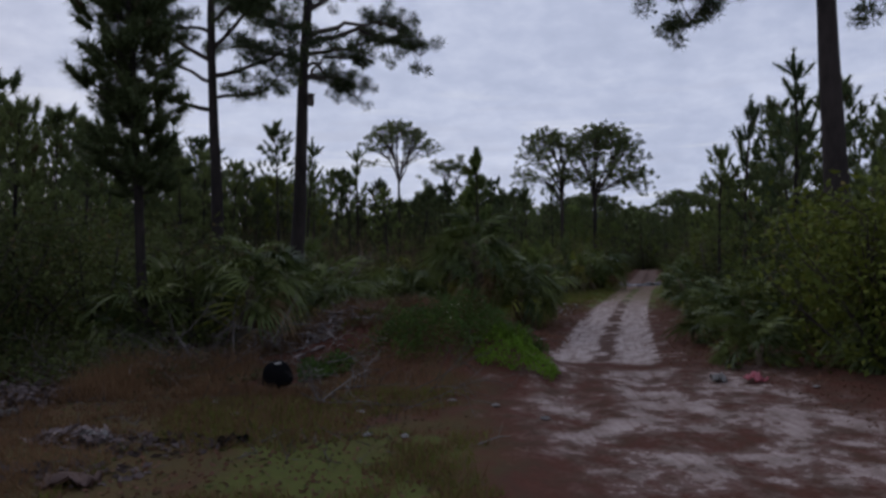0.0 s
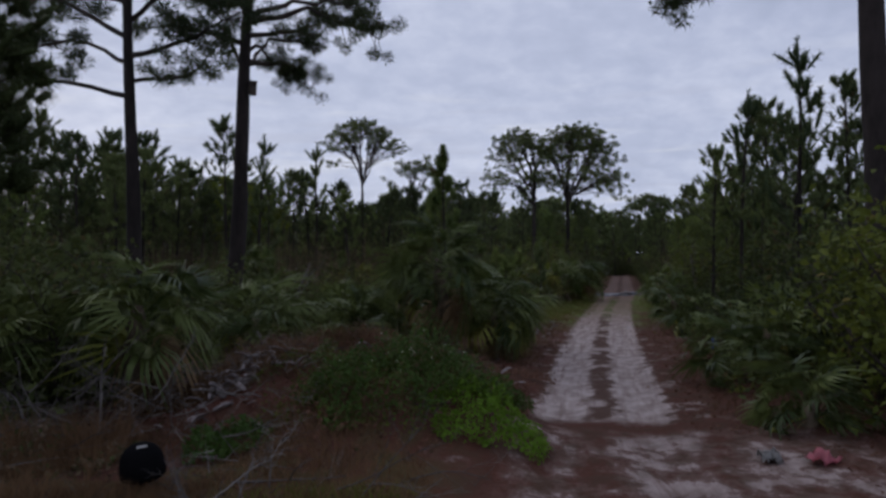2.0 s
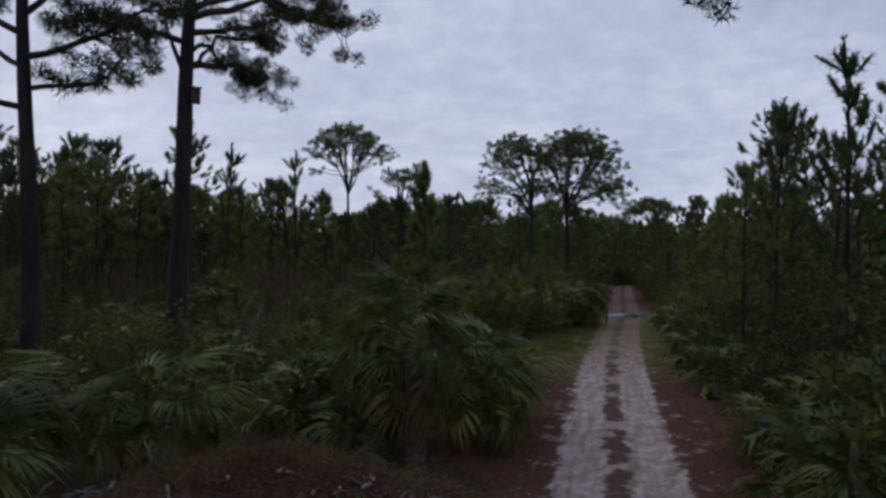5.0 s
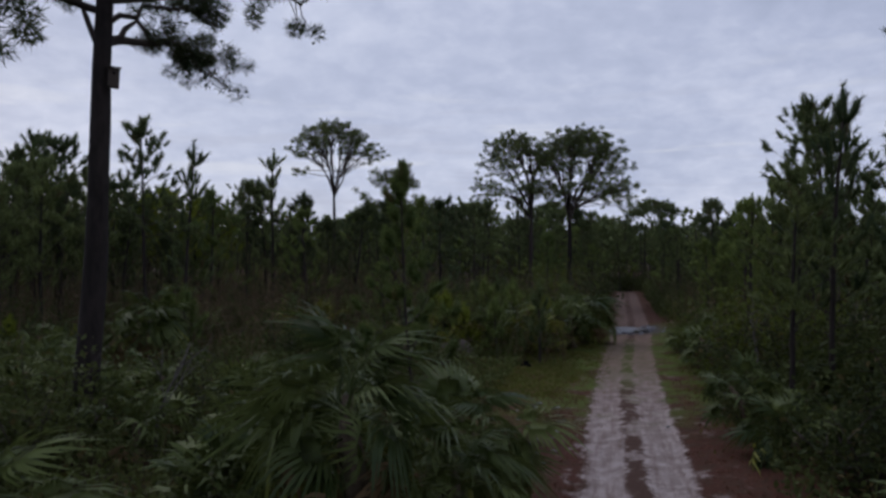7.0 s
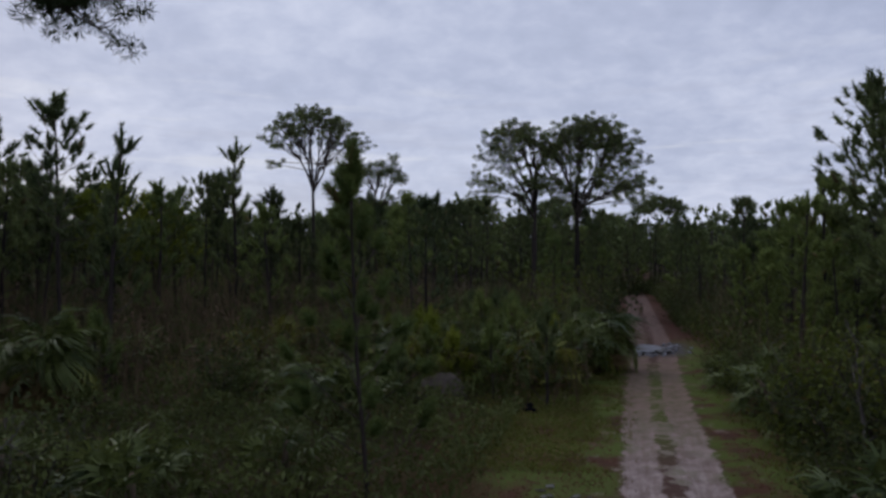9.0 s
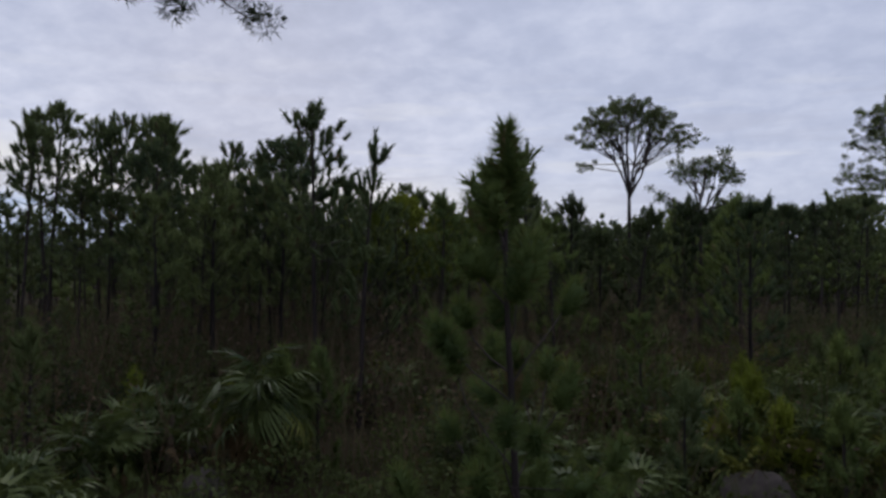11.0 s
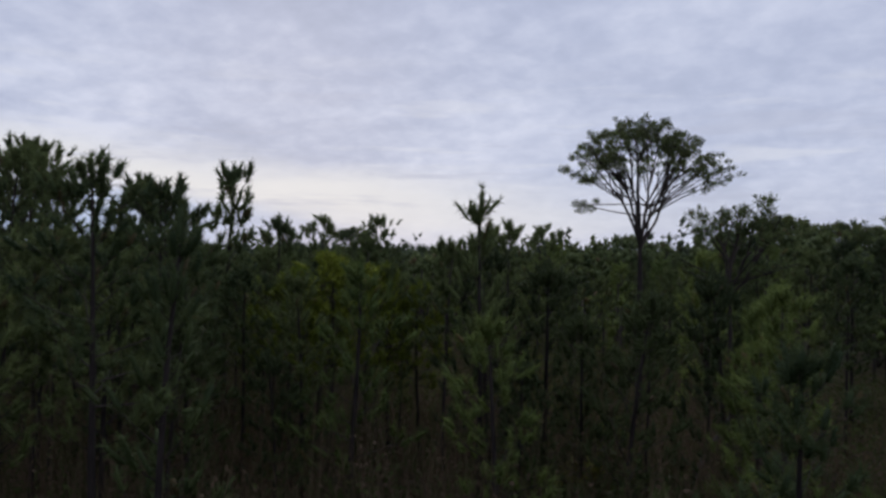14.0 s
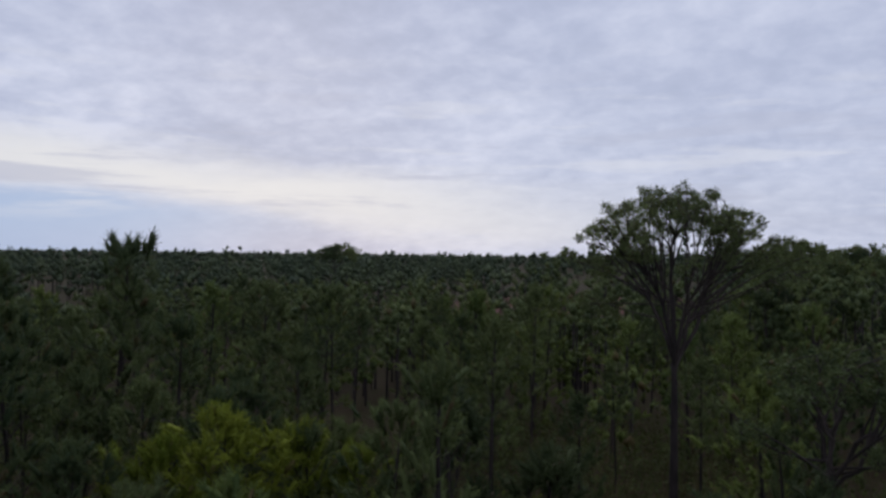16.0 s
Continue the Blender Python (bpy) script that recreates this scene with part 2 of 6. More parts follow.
def ground_material():
    m, g, bsdf, out = material("sandy_forest_floor")
    t = m.node_tree
    co = t.nodes.new("ShaderNodeTexCoord").outputs["Object"]
    sep = t.nodes.new("ShaderNodeSeparateXYZ")
    t.links.new(co, sep.inputs[0])
    x, y, _ = sep.outputs
    short = g.math("MAXIMUM", g.math("SUBTRACT", 14.4, y), 0.0)
    mid = g.math("ADD", g.math("MULTIPLY_ADD", g.math("SUBTRACT", y, 14.4), 0.295, 3.2), g.math("MULTIPLY", g.math("MULTIPLY", short, short), 0.028))
    bow = g.math("DIVIDE", g.math("SUBTRACT", y, 14.4), 38.0, clamp=True)
    mid = g.math("SUBTRACT", mid, g.math("MULTIPLY", g.math("MULTIPLY", bow, g.math("SUBTRACT", 1.0, bow)), 1.8))
    d = g.math("SUBTRACT", x, mid)
    track = t.nodes.new("ShaderNodeCombineXYZ")
    t.links.new(d, track.inputs[0])
    t.links.new(y, track.inputs[1])
    track = track.outputs[0]
    n0, n1, n2, n3 = g.noise(co, 0.35, 3.0), g.noise(co, 0.9, 4.0), g.noise(g.vec("MULTIPLY", track, (1.0, 0.85, 1.0)), 2.6, 7.0, 0.66, 0.1), g.noise(co, 20.0, 5.0, 0.7)
    ragged = g.math("ADD", g.math("MULTIPLY", g.math("SUBTRACT", n1, 0.5), 0.30), g.math("MULTIPLY", g.math("SUBTRACT", n2, 0.5), 0.74))
    ad = g.math("ABSOLUTE", d)
    # two wheel ruts of pale sand, crumbled at their edges
    off = g.math("ADD", g.math("ABSOLUTE", g.math("SUBTRACT", ad, 0.66)), ragged)
    rut = g.math("SUBTRACT", 1.0, g.smooth(off, 0.36, 0.50))
    rut = g.math("MAXIMUM", rut, g.math("MULTIPLY", g.math("SUBTRACT", 1.0, g.smooth(ad, 0.5, 0.7)), g.math("MULTIPLY", g.smooth(n1, 0.50, 0.56), 0.8)))
    rut = g.math("MULTIPLY", rut, g.smooth(g.math("ADD", y, g.math("MULTIPLY", ragged, 2.0)), 13.7, 14.3))
    # trodden sand in torn patches where the track opens out
    near = g.math("SUBTRACT", 1.0, g.smooth(y, 12.6, 13.6))
    span = g.math("SUBTRACT", 1.0, g.smooth(g.math("ADD", g.math("ABSOLUTE", g.math("SUBTRACT", d, 0.9)), g.math("MULTIPLY", ragged, 2.5)), 1.4, 2.7))
    streak = g.noise(g.vec("MULTIPLY", co, (1.0, 0.9, 1.0)), 1.6, 10.0, 0.68, 0.05)
    rough_edge = g.math("ADD", streak, g.math("MULTIPLY", g.math("SUBTRACT", n3, 0.5), 0.16))
    patch = g.math("MULTIPLY", g.math("MULTIPLY", span, near), g.math("ADD", g.math("MULTIPLY", g.smooth(rough_edge, 0.515, 0.545), 0.60), g.math("MULTIPLY", g.smooth(rough_edge, 0.40, 0.52), 0.26)))
    sand = g.math("MAXIMUM", rut, g.math("MULTIPLY", patch, 0.88))
    clods = g.smooth(g.math("ADD", g.math("MULTIPLY", n2, 0.7), g.math("MULTIPLY", n3, 0.5)), 0.50, 0.68)
    sand = g.math("MULTIPLY", sand, g.math("SUBTRACT", 1.0, g.math("MULTIPLY", clods, 0.5)))
    spill = g.math("MULTIPLY", g.math("SUBTRACT", 1.0, g.smooth(g.math("ADD", ad, g.math("MULTIPLY", ragged, 3.0)), 1.2, 2.2)), g.smooth(streak, 0.56, 0.64))
    sand = g.math("MAXIMUM", sand, g.math("MULTIPLY", spill, 0.6))
    far = g.smooth(y, 26.0, 42.0)
    sand = g.math("MULTIPLY", sand, g.math("SUBTRACT", 1.0, g.smooth(y, 92.0, 98.0)))
    sand_col = g.mix(n3, (0.275, 0.218, 0.206), (0.585, 0.502, 0.478))
    along_track = g.noise(g.vec("MULTIPLY", track, (4.0, 0.35, 1.0)), 1.6, 6.0, 0.65, 0.2)
    sand_col = g.mix(g.math("MULTIPLY", g.smooth(along_track, 0.42, 0.66), 0.6), sand_col, (0.20, 0.142, 0.128))
    sand_col = g.mix(far, sand_col, g.mix(n3, (0.155, 0.100, 0.084), (0.27, 0.188, 0.158)))
    sand_col = g.mix(g.smooth(y, 46.0, 60.0), sand_col, g.mix(n3, (0.125, 0.084, 0.072), (0.25, 0.172, 0.148)))
    litter = g.mix(n3, (0.030, 0.013, 0.010), (0.130, 0.054, 0.038))
    litter = g.mix(g.smooth(n2, 0.40, 0.66), litter, (0.068, 0.040, 0.028))
    green = g.mix(n3, (0.042, 0.060, 0.014), (0.112, 0.136, 0.032))
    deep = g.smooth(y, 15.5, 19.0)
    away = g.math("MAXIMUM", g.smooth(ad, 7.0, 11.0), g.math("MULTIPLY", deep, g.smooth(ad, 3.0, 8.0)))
    g1 = g.math("MULTIPLY", g.smooth(g.math("ADD", n0, g.math("MULTIPLY", n2, 0.4)), 0.62, 0.76), g.math("MULTIPLY", g.math("SUBTRACT", 1.0, g.smooth(d, -2.6, -1.4)), g.math("MAXIMUM", g.math("SUBTRACT", 1.0, g.smooth(y, 12.5, 13.5)), g.smooth(y, 20.0, 22.0))))
    lx, ly = g.math("DIVIDE", g.math("ADD", x, 1.1), 1.5), g.math("DIVIDE", g.math("SUBTRACT", y, 7.0), 1.7)
    lawn = g.math("ADD", g.math("ADD", g.math("MULTIPLY", lx, lx), g.math("MULTIPLY", ly, ly)), g.math("MULTIPLY", g.math("SUBTRACT", n1, 0.5), 3.0))
    lawn = g.math("MULTIPLY", g.math("SUBTRACT", 1.0, g.smooth(lawn, 0.3, 1.3)), 0.8)
    grassy = g.math("MULTIPLY", g.math("MULTIPLY", g.smooth(y, 27.0, 33.0), g.math("SUBTRACT", 1.0, g.smooth(y, 52.0, 58.0))), g.math("SUBTRACT", 1.0, g.smooth(ad, 3.5, 5.5)))
    fl = g.mix(g.math("MAXIMUM", g.math("MAXIMUM", g.math("MULTIPLY", g1, 0.3), lawn), g.math("MULTIPLY", grassy, g.smooth(n1, 0.35, 0.55))), litter, green)
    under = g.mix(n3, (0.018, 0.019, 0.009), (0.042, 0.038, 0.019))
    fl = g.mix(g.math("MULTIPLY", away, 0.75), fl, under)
    # a far rust-brown field
    fx, fy = g.math("DIVIDE", g.math("ADD", x, 58.0), 30.0), g.math("DIVIDE", g.math("SUBTRACT", y, 235.0), 60.0)
    field = g.math("SUBTRACT", 1.0, g.smooth(g.math("ADD", g.math("MULTIPLY", fx, fx), g.math("MULTIPLY", fy, fy)), 0.7, 1.0))
    fl = g.mix(field, fl, (0.095, 0.042, 0.032))
    centre = g.math("SUBTRACT", 1.0, g.smooth(ad, 0.9, 1.25))
    centre = g.math("MULTIPLY", centre, g.smooth(y, 13.6, 14.4))
    fl = g.mix(g.math("MULTIPLY", centre, g.math("SUBTRACT", 1.0, g.smooth(n1, 0.5, 0.62))), fl, g.mix(n3, (0.042, 0.024, 0.019), (0.125, 0.076, 0.060)))
    fl = g.mix(g.math("MULTIPLY", g.math("MULTIPLY", centre, g.smooth(y, 33.0, 37.0)), g.math("SUBTRACT", 0.8, g.smooth(y, 45.0, 50.0), clamp=True)), fl, green)
    mud = g.math("MULTIPLY", g.math("SUBTRACT", 1.0, g.smooth(g.math("ADD", g.math("ABSOLUTE", g.math("SUBTRACT", y, 53.0)), g.math("MULTIPLY", ragged, 4.0)), 1.7, 3.0)), g.math("SUBTRACT", 1.0, g.smooth(ad, 1.3, 2.2)))
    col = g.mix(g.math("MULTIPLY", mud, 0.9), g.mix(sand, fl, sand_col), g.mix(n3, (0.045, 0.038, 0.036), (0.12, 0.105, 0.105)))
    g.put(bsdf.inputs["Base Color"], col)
    g.put(bsdf.inputs["Roughness"], g.math("MULTIPLY_ADD", n2, 0.25, 0.72))
    bsdf.inputs["Specular IOR Level"].default_value = 0.05
    h = g.math("ADD", g.math("MULTIPLY", n3, 0.5), g.math("MULTIPLY", n2, 1.2))
    b = node(t, "ShaderNodeBump", Strength=0.55, Distance=0.08)
    t.links.new(h, b.inputs["Height"])
    t.links.new(b.outputs[0], bsdf.inputs["Normal"])
    return m


# ---- mesh making ----
class Geo:
    """Collects tubes, leaves and needles as plain arrays."""

    def __init__(self):
        self.v, self.f, self.n = [], [], 0

    def add(self, verts, faces):
        verts = np.asarray(verts, float).reshape(-1, 3)
        faces = np.asarray(faces, int).reshape(-1, 3)
        self.v.append(verts)
        self.f.append(faces + self.n)
        self.n += len(verts)

    def tube(self, pts, radii, sides=6, wobble=0.0, rng=None):
        pts = np.asarray(pts, float)
        tang = np.gradient(pts, axis=0)
        tang /= np.linalg.norm(tang, axis=1)[:, None] + 1e-9
        ref = np.array((0.31, 0.95, 0.05)) if abs(tang[:, 2]).mean() > 0.6 else np.array((0.05, 0.1, 1.0))
        a = np.cross(tang, ref)
        a /= np.linalg.norm(a, axis=1)[:, None] + 1e-9
        b = np.cross(tang, a)
        ang = np.arange(sides) * 2 * np.pi / sides
        ring = a[:, None, :] * np.cos(ang)[None, :, None] + b[:, None, :] * np.sin(ang)[None, :, None]
        r = np.asarray(radii, float)[:, None] * np.ones(sides)[None, :]
        if wobble and rng is not None:
            r = r * (1 + wobble * rng.normal(size=r.shape))
        verts = (pts[:, None, :] + ring * r[:, :, None]).reshape(-1, 3)
        k = len(pts)
        i = (np.arange(k - 1)[:, None] * sides + np.arange(sides)[None, :]).ravel()
        j = (np.arange(k - 1)[:, None] * sides + (np.arange(sides)[None, :] + 1) % sides).ravel()
        faces = np.concatenate((np.stack((i, j, j + sides), 1), np.stack((i, j + sides, i + sides), 1)))
        cap = np.array([((k - 1) * sides, (k - 1) * sides + s, (k - 1) * sides + s + 1) for s in range(1, sides - 1)])
        self.add(verts, np.concatenate((faces, cap)))

    def needles(self, base, way, length, width, rng):
        """One slim triangle for each base point and direction."""
        n = len(base)
        side = np.cross(way, rng.normal(size=(n, 3)))
        side /= np.linalg.norm(side, axis=1)[:, None] + 1e-9
        w = (np.ones(n) * width)[:, None] * 0.5
        tip = base + way * (np.ones(n) * length)[:, None]
        verts = np.stack((base - side * w, base + side * w, tip), 1).reshape(-1, 3)
        self.add(verts, np.arange(3 * n).reshape(-1, 3))

    def leaves(self, at, size, rng, flat=0.0):
        """A bent four-cornered leaf at each point."""
        n = len(at)
        d = rng.normal(size=(n, 3))
        d[:, 2] *= 1 - flat
        d /= np.linalg.norm(d, axis=1)[:, None] + 1e-9
        s = np.cross(d, rng.normal(size=(n, 3)))
        s /= np.linalg.norm(s, axis=1)[:, None] + 1e-9
        L = (np.ones(n) * size * rng.uniform(0.6, 1.3, n))[:, None]
        nrm = np.cross(d, s) * L * 0.12
        verts = np.stack((at, at + d * L * 0.5 + s * L * 0.28 + nrm, at + d * L, at + d * L * 0.5 - s * L * 0.28 + nrm), 1).reshape(-1, 3)
        k = np.arange(n)[:, None] * 4
        self.add(verts, np.concatenate((k + np.array((0, 1, 2)), k + np.array((0, 2, 3)))))

    def tuft(self, p, axis, length, count, needle, width, rng, spread=0.9):
        """A bottle brush of needles along the last stretch of a twig."""
        axis = np.asarray(axis, float) / (np.linalg.norm(axis) + 1e-9)
        s = rng.uniform(0, 1, count) ** 0.8
        base = np.asarray(p) + axis * (s * length)[:, None]
        r = rng.normal(size=(count, 3))
        r -= axis * (r @ axis)[:, None]
        r /= np.linalg.norm(r, axis=1)[:, None] + 1e-9
        way = r * spread + axis * (0.35 + 0.9 * s)[:, None]
        way[:, 2] -= 0.1
        way /= np.linalg.norm(way, axis=1)[:, None]
        self.needles(base, way, needle * rng.uniform(0.7, 1.15, count), width, rng)

    def brush(self, p, axis, length, radius, count, needle, width, rng):
        """A thick blunt shoot: a dense core with needles standing off it all round."""
        axis = np.asarray(axis, float) / (np.linalg.norm(axis) + 1e-9)
        a = np.cross(axis, (0.3, 0.9, 0.2))
        a /= np.linalg.norm(a)
        b = np.cross(axis, a)
        ang = np.arange(3) * 2 * np.pi / 3 + rng.uniform(0, 2.0)
        ring = a * np.cos(ang)[:, None] + b * np.sin(ang)[:, None]
        r = radius * rng.uniform(0.7, 1.25, (2, 3))
        p = np.asarray(p, float)
        verts = np.concatenate(([p], p + axis * length * 0.2 + ring * r[0][:, None], p + axis * length * 0.85 + ring * r[1][:, None], [p + axis * (length + 0.3 * radius)]))
        faces = []
        for i in range(3):
            j = (i + 1) % 3
            faces += [(0, 1 + j, 1 + i), (1 + i, 1 + j, 4 + j), (1 + i, 4 + j, 4 + i), (4 + i, 4 + j, 7)]
        self.add(verts, faces)
        t = rng.uniform(0, 2 * np.pi, count)
        out = a * np.cos(t)[:, None] + b * np.sin(t)[:, None]
        s = rng.uniform(0.0, 1.12, count)
        tip = np.clip(s - 0.82, 0, 1)
        s = np.minimum(s, 1.0)
        base = p + axis * (s * length)[:, None] + out * (radius * 0.7 * np.sin(np.pi * (0.12 + 0.76 * s)))[:, None]
        way = out * (1.0 - 1.9 * tip)[:, None] + axis * (0.30 + 0.35 * s + 2.2 * tip)[:, None] + rng.normal(size=(count, 3)) * 0.22
        self.needles(base, way / np.linalg.norm(way, axis=1)[:, None], needle * rng.uniform(0.7, 1.1, count), width, rng)

    def lumps(self, at, size, rng, squash=1.0):
        """Small uneven eight-sided clumps."""
        n = len(at)
        t = rng.uniform(0, 6.283, n)
        c, sn, o = np.cos(t), np.sin(t), np.zeros(n)
        dirs = np.stack((np.stack((c, sn, o), 1), np.stack((-sn, c, o), 1), np.stack((-c, -sn, o), 1), np.stack((sn, -c, o), 1), np.stack((o, o, o + squash), 1), np.stack((o, o, o - squash), 1)), 1)
        dirs = dirs * rng.uniform(0.6, 1.3, (n, 6, 1)) + rng.normal(size=(n, 6, 3)) * 0.12
        verts = at[:, None, :] + dirs * (np.ones(n) * size)[:, None, None]
        k = np.arange(n)[:, None] * 6
        tri = ((0, 1, 4), (1, 2, 4), (2, 3, 4), (3, 0, 4), (1, 0, 5), (2, 1, 5), (3, 2, 5), (0, 3, 5))
        self.add(verts.reshape(-1, 3), np.concatenate([k + np.array(q) for q in tri]))

    def mesh(self, name, mat, smooth=False):
        v = np.concatenate(self.v).astype(np.float32)
        f = np.concatenate(self.f).astype(np.int32)
        me = bpy.data.meshes.new(name)
        me.vertices.add(len(v))
        me.vertices.foreach_set("co", v.ravel())
        me.loops.add(len(f) * 3)
        me.loops.foreach_set("vertex_index", f.ravel())
        me.polygons.add(len(f))
        me.polygons.foreach_set("loop_start", np.arange(len(f), dtype=np.int32) * 3)
        me.update(calc_edges=True)
        if smooth:
            me.polygons.foreach_set("use_smooth", np.ones(len(f), dtype=bool))
        me.materials.append(mat)
        return me


def part(name, data, mat, parent, label=""):
    """Links one mesh under a thing or a part."""
    me = data.mesh(name, mat, smooth=name in ("trunk", "branch", "stem", "log")) if isinstance(data, Geo) else data
    ob = new(name, me)
    ob.parent = parent
    return tagged(ob, label) if label else ob


def root(name, m, label, category, group="", kind=""):
    ob = new(name)
    ob.empty_display_size = 0.2
    ob.matrix_basis = m
    return tagged(ob, label, category, group, kind)


def standing(x, y, turn=0.0, scale=1.0, lean=0.0):
    return pose(x, y, ground_z(x, y) - 0.03, lean, 0, turn) @ Matrix.Scale(scale, 4)


# ---- ground ----
def graded(lo, hi, step, reach):
    inner = list(np.arange(lo, hi + step / 2, step))
    out, s, a = [], step, hi
    while a < reach:
        s *= 1.35
        a += s
        out.append(a)
    left, s, a = [], step, lo
    while a > -reach:
        s *= 1.35
        a -= s
        left.append(a)
    return left[::-1] + inner + out


def build_ground():
    xs, ys = graded(-12, 22, 0.26, 4200), graded(1, 60, 0.26, 4200)
    verts = np.array([(x, y, ground_z(x, y)) for y in ys for x in xs])
    nx, ny = len(xs), len(ys)
    i = (np.arange(ny - 1)[:, None] * nx + np.arange(nx - 1)[None, :]).ravel()
    geo = Geo()
    geo.add(verts, np.concatenate((np.stack((i, i + 1, i + 1 + nx), 1), np.stack((i, i + 1 + nx, i + nx), 1))))
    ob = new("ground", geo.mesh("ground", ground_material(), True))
    tagged(ob, "sandy forest floor with rust-brown needle litter, grass and pale wheel ruts", "ground", kind="structure")


build_ground()


# ---- trees ----
def bend(p0, way, length, steps, rng, rise=0.0, wander=0.1):
    """A wandering line of points."""
    p, d = np.array(p0, float), np.array(way, float)
    d /= np.linalg.norm(d)
    pts = [p.copy()]
    for _ in range(steps):
        d = d + rng.normal(size=3) * wander + np.array((0, 0, rise))
        d /= np.linalg.norm(d)
        p = p + d * length / steps
        pts.append(p.copy())
    return np.array(pts)


def along(line, s):
    k = np.linspace(0, 1, len(line))
    return np.array([np.interp(s, k, line[:, c]) for c in range(3)])


def pine_parts(rng, height, bare, spread, limbs, tufts, count, needle, width, trunk_r, tuft_len=0.34, rise=0.12, shape=0.75, lean=0.02, sides=8, peak=0.2, core=0.12):
    """Trunk, boughs and needles of a pine with one stem and bottle-brush tufts; bare: share of the stem with no limbs."""
    stem = bend((0, 0, 0), (rng.normal() * lean, rng.normal() * lean, 1), height, 8, rng, 0.02, 0.022)
    stem[:, 2] *= height / stem[-1, 2]
    k = np.linspace(0, 1, len(stem))
    trunk, wood, crown = Geo(), Geo(), Geo()
    trunk.tube(stem, trunk_r * (1.12 - k) ** 0.8 + 0.012 + 0.25 * trunk_r * np.exp(-k * 25), sides, 0.04, rng)
    for i in range(limbs):
        f = min(0.985, bare + (1 - bare) * (i + rng.uniform(0, 0.8)) / limbs)
        p = along(stem, f)
        u = (f - bare) / (1 - bare)
        reach = spread * (math.sin(math.pi * min(1, u * (1 - peak) + peak)) ** shape * rng.uniform(0.55, 1.2) + 0.10)
        az = i * 2.4 + rng.uniform(-0.5, 0.5)
        line = bend(p, (math.cos(az), math.sin(az), 0.12 + 0.8 * u), reach, 3, rng, rise, 0.14)
        wood.tube(line, np.linspace(max(0.014, trunk_r * 0.30 * (1.15 - u)), 0.009, len(line)), 3)
        d = line[-1] - line[-2]
        d = d / np.linalg.norm(d)
        for j in range(tufts):
            q, w = line[-1], d + (0, 0, 0.35)
            if j:
                q = along(line, rng.uniform(0.30, 1.0))
                off = rng.normal(size=3) * (0.8, 0.8, 0.5)
                tw = q + (d * 0.7 + off) * rng.uniform(0.12, 0.45) * min(1.0, 0.25 + reach * 0.5)
                wood.tube([q, tw], (0.008, 0.005), 3)
                q, w = tw, d * 0.6 + off * 0.5 + (0, 0, 0.5)
            crown.brush(q - w * tuft_len * 0.3, w, tuft_len * rng.uniform(0.75, 1.3), core, count, needle, width, rng)
    crown.brush(stem[-1] - (0, 0, tuft_len * 0.9), (0, 0, 1), tuft_len * 2.0, core * 1.15, int(count * 2.2), needle, width, rng)
    return trunk, wood, crown


def pine(name, m, label, mat, group, *args, **kw):
    tree = root(name, m, label, "tree", group)
    trunk, wood, crown = pine_parts(*args, **kw)
    part("trunk", trunk, BARK, tree)
    part("branch", wood, BARK_THIN, tree)
    part("crown", crown, mat, tree)
    return tree


def puff(crown, wood, at, r, n, count, needle, width, rng, fill=0.36):
    """A rounded, flattened cushion of needles on a few short twigs."""
    crown.lumps(at + rng.normal(size=(3, 3)) * r * (0.40, 0.40, 0.28), r * fill * 0.6, rng, 0.8)
    m = n * count
    o = rng.normal(size=(m, 3))
    o /= np.linalg.norm(o, axis=1)[:, None]
    o *= (rng.uniform(0.08, 1.0, m) ** 0.45)[:, None] * (1, 1, 0.85)
    way = o + rng.normal(size=(m, 3)) * 0.5 + (0, 0, 0.12)
    crown.needles(at + o * r * 0.85, way / np.linalg.norm(way, axis=1)[:, None], needle * rng.uniform(0.55, 1.0, m), width, rng)
    for k in range(3):
        wood.tube([at, at + o[k] * r * 0.8], (0.010, 0.005), 3)


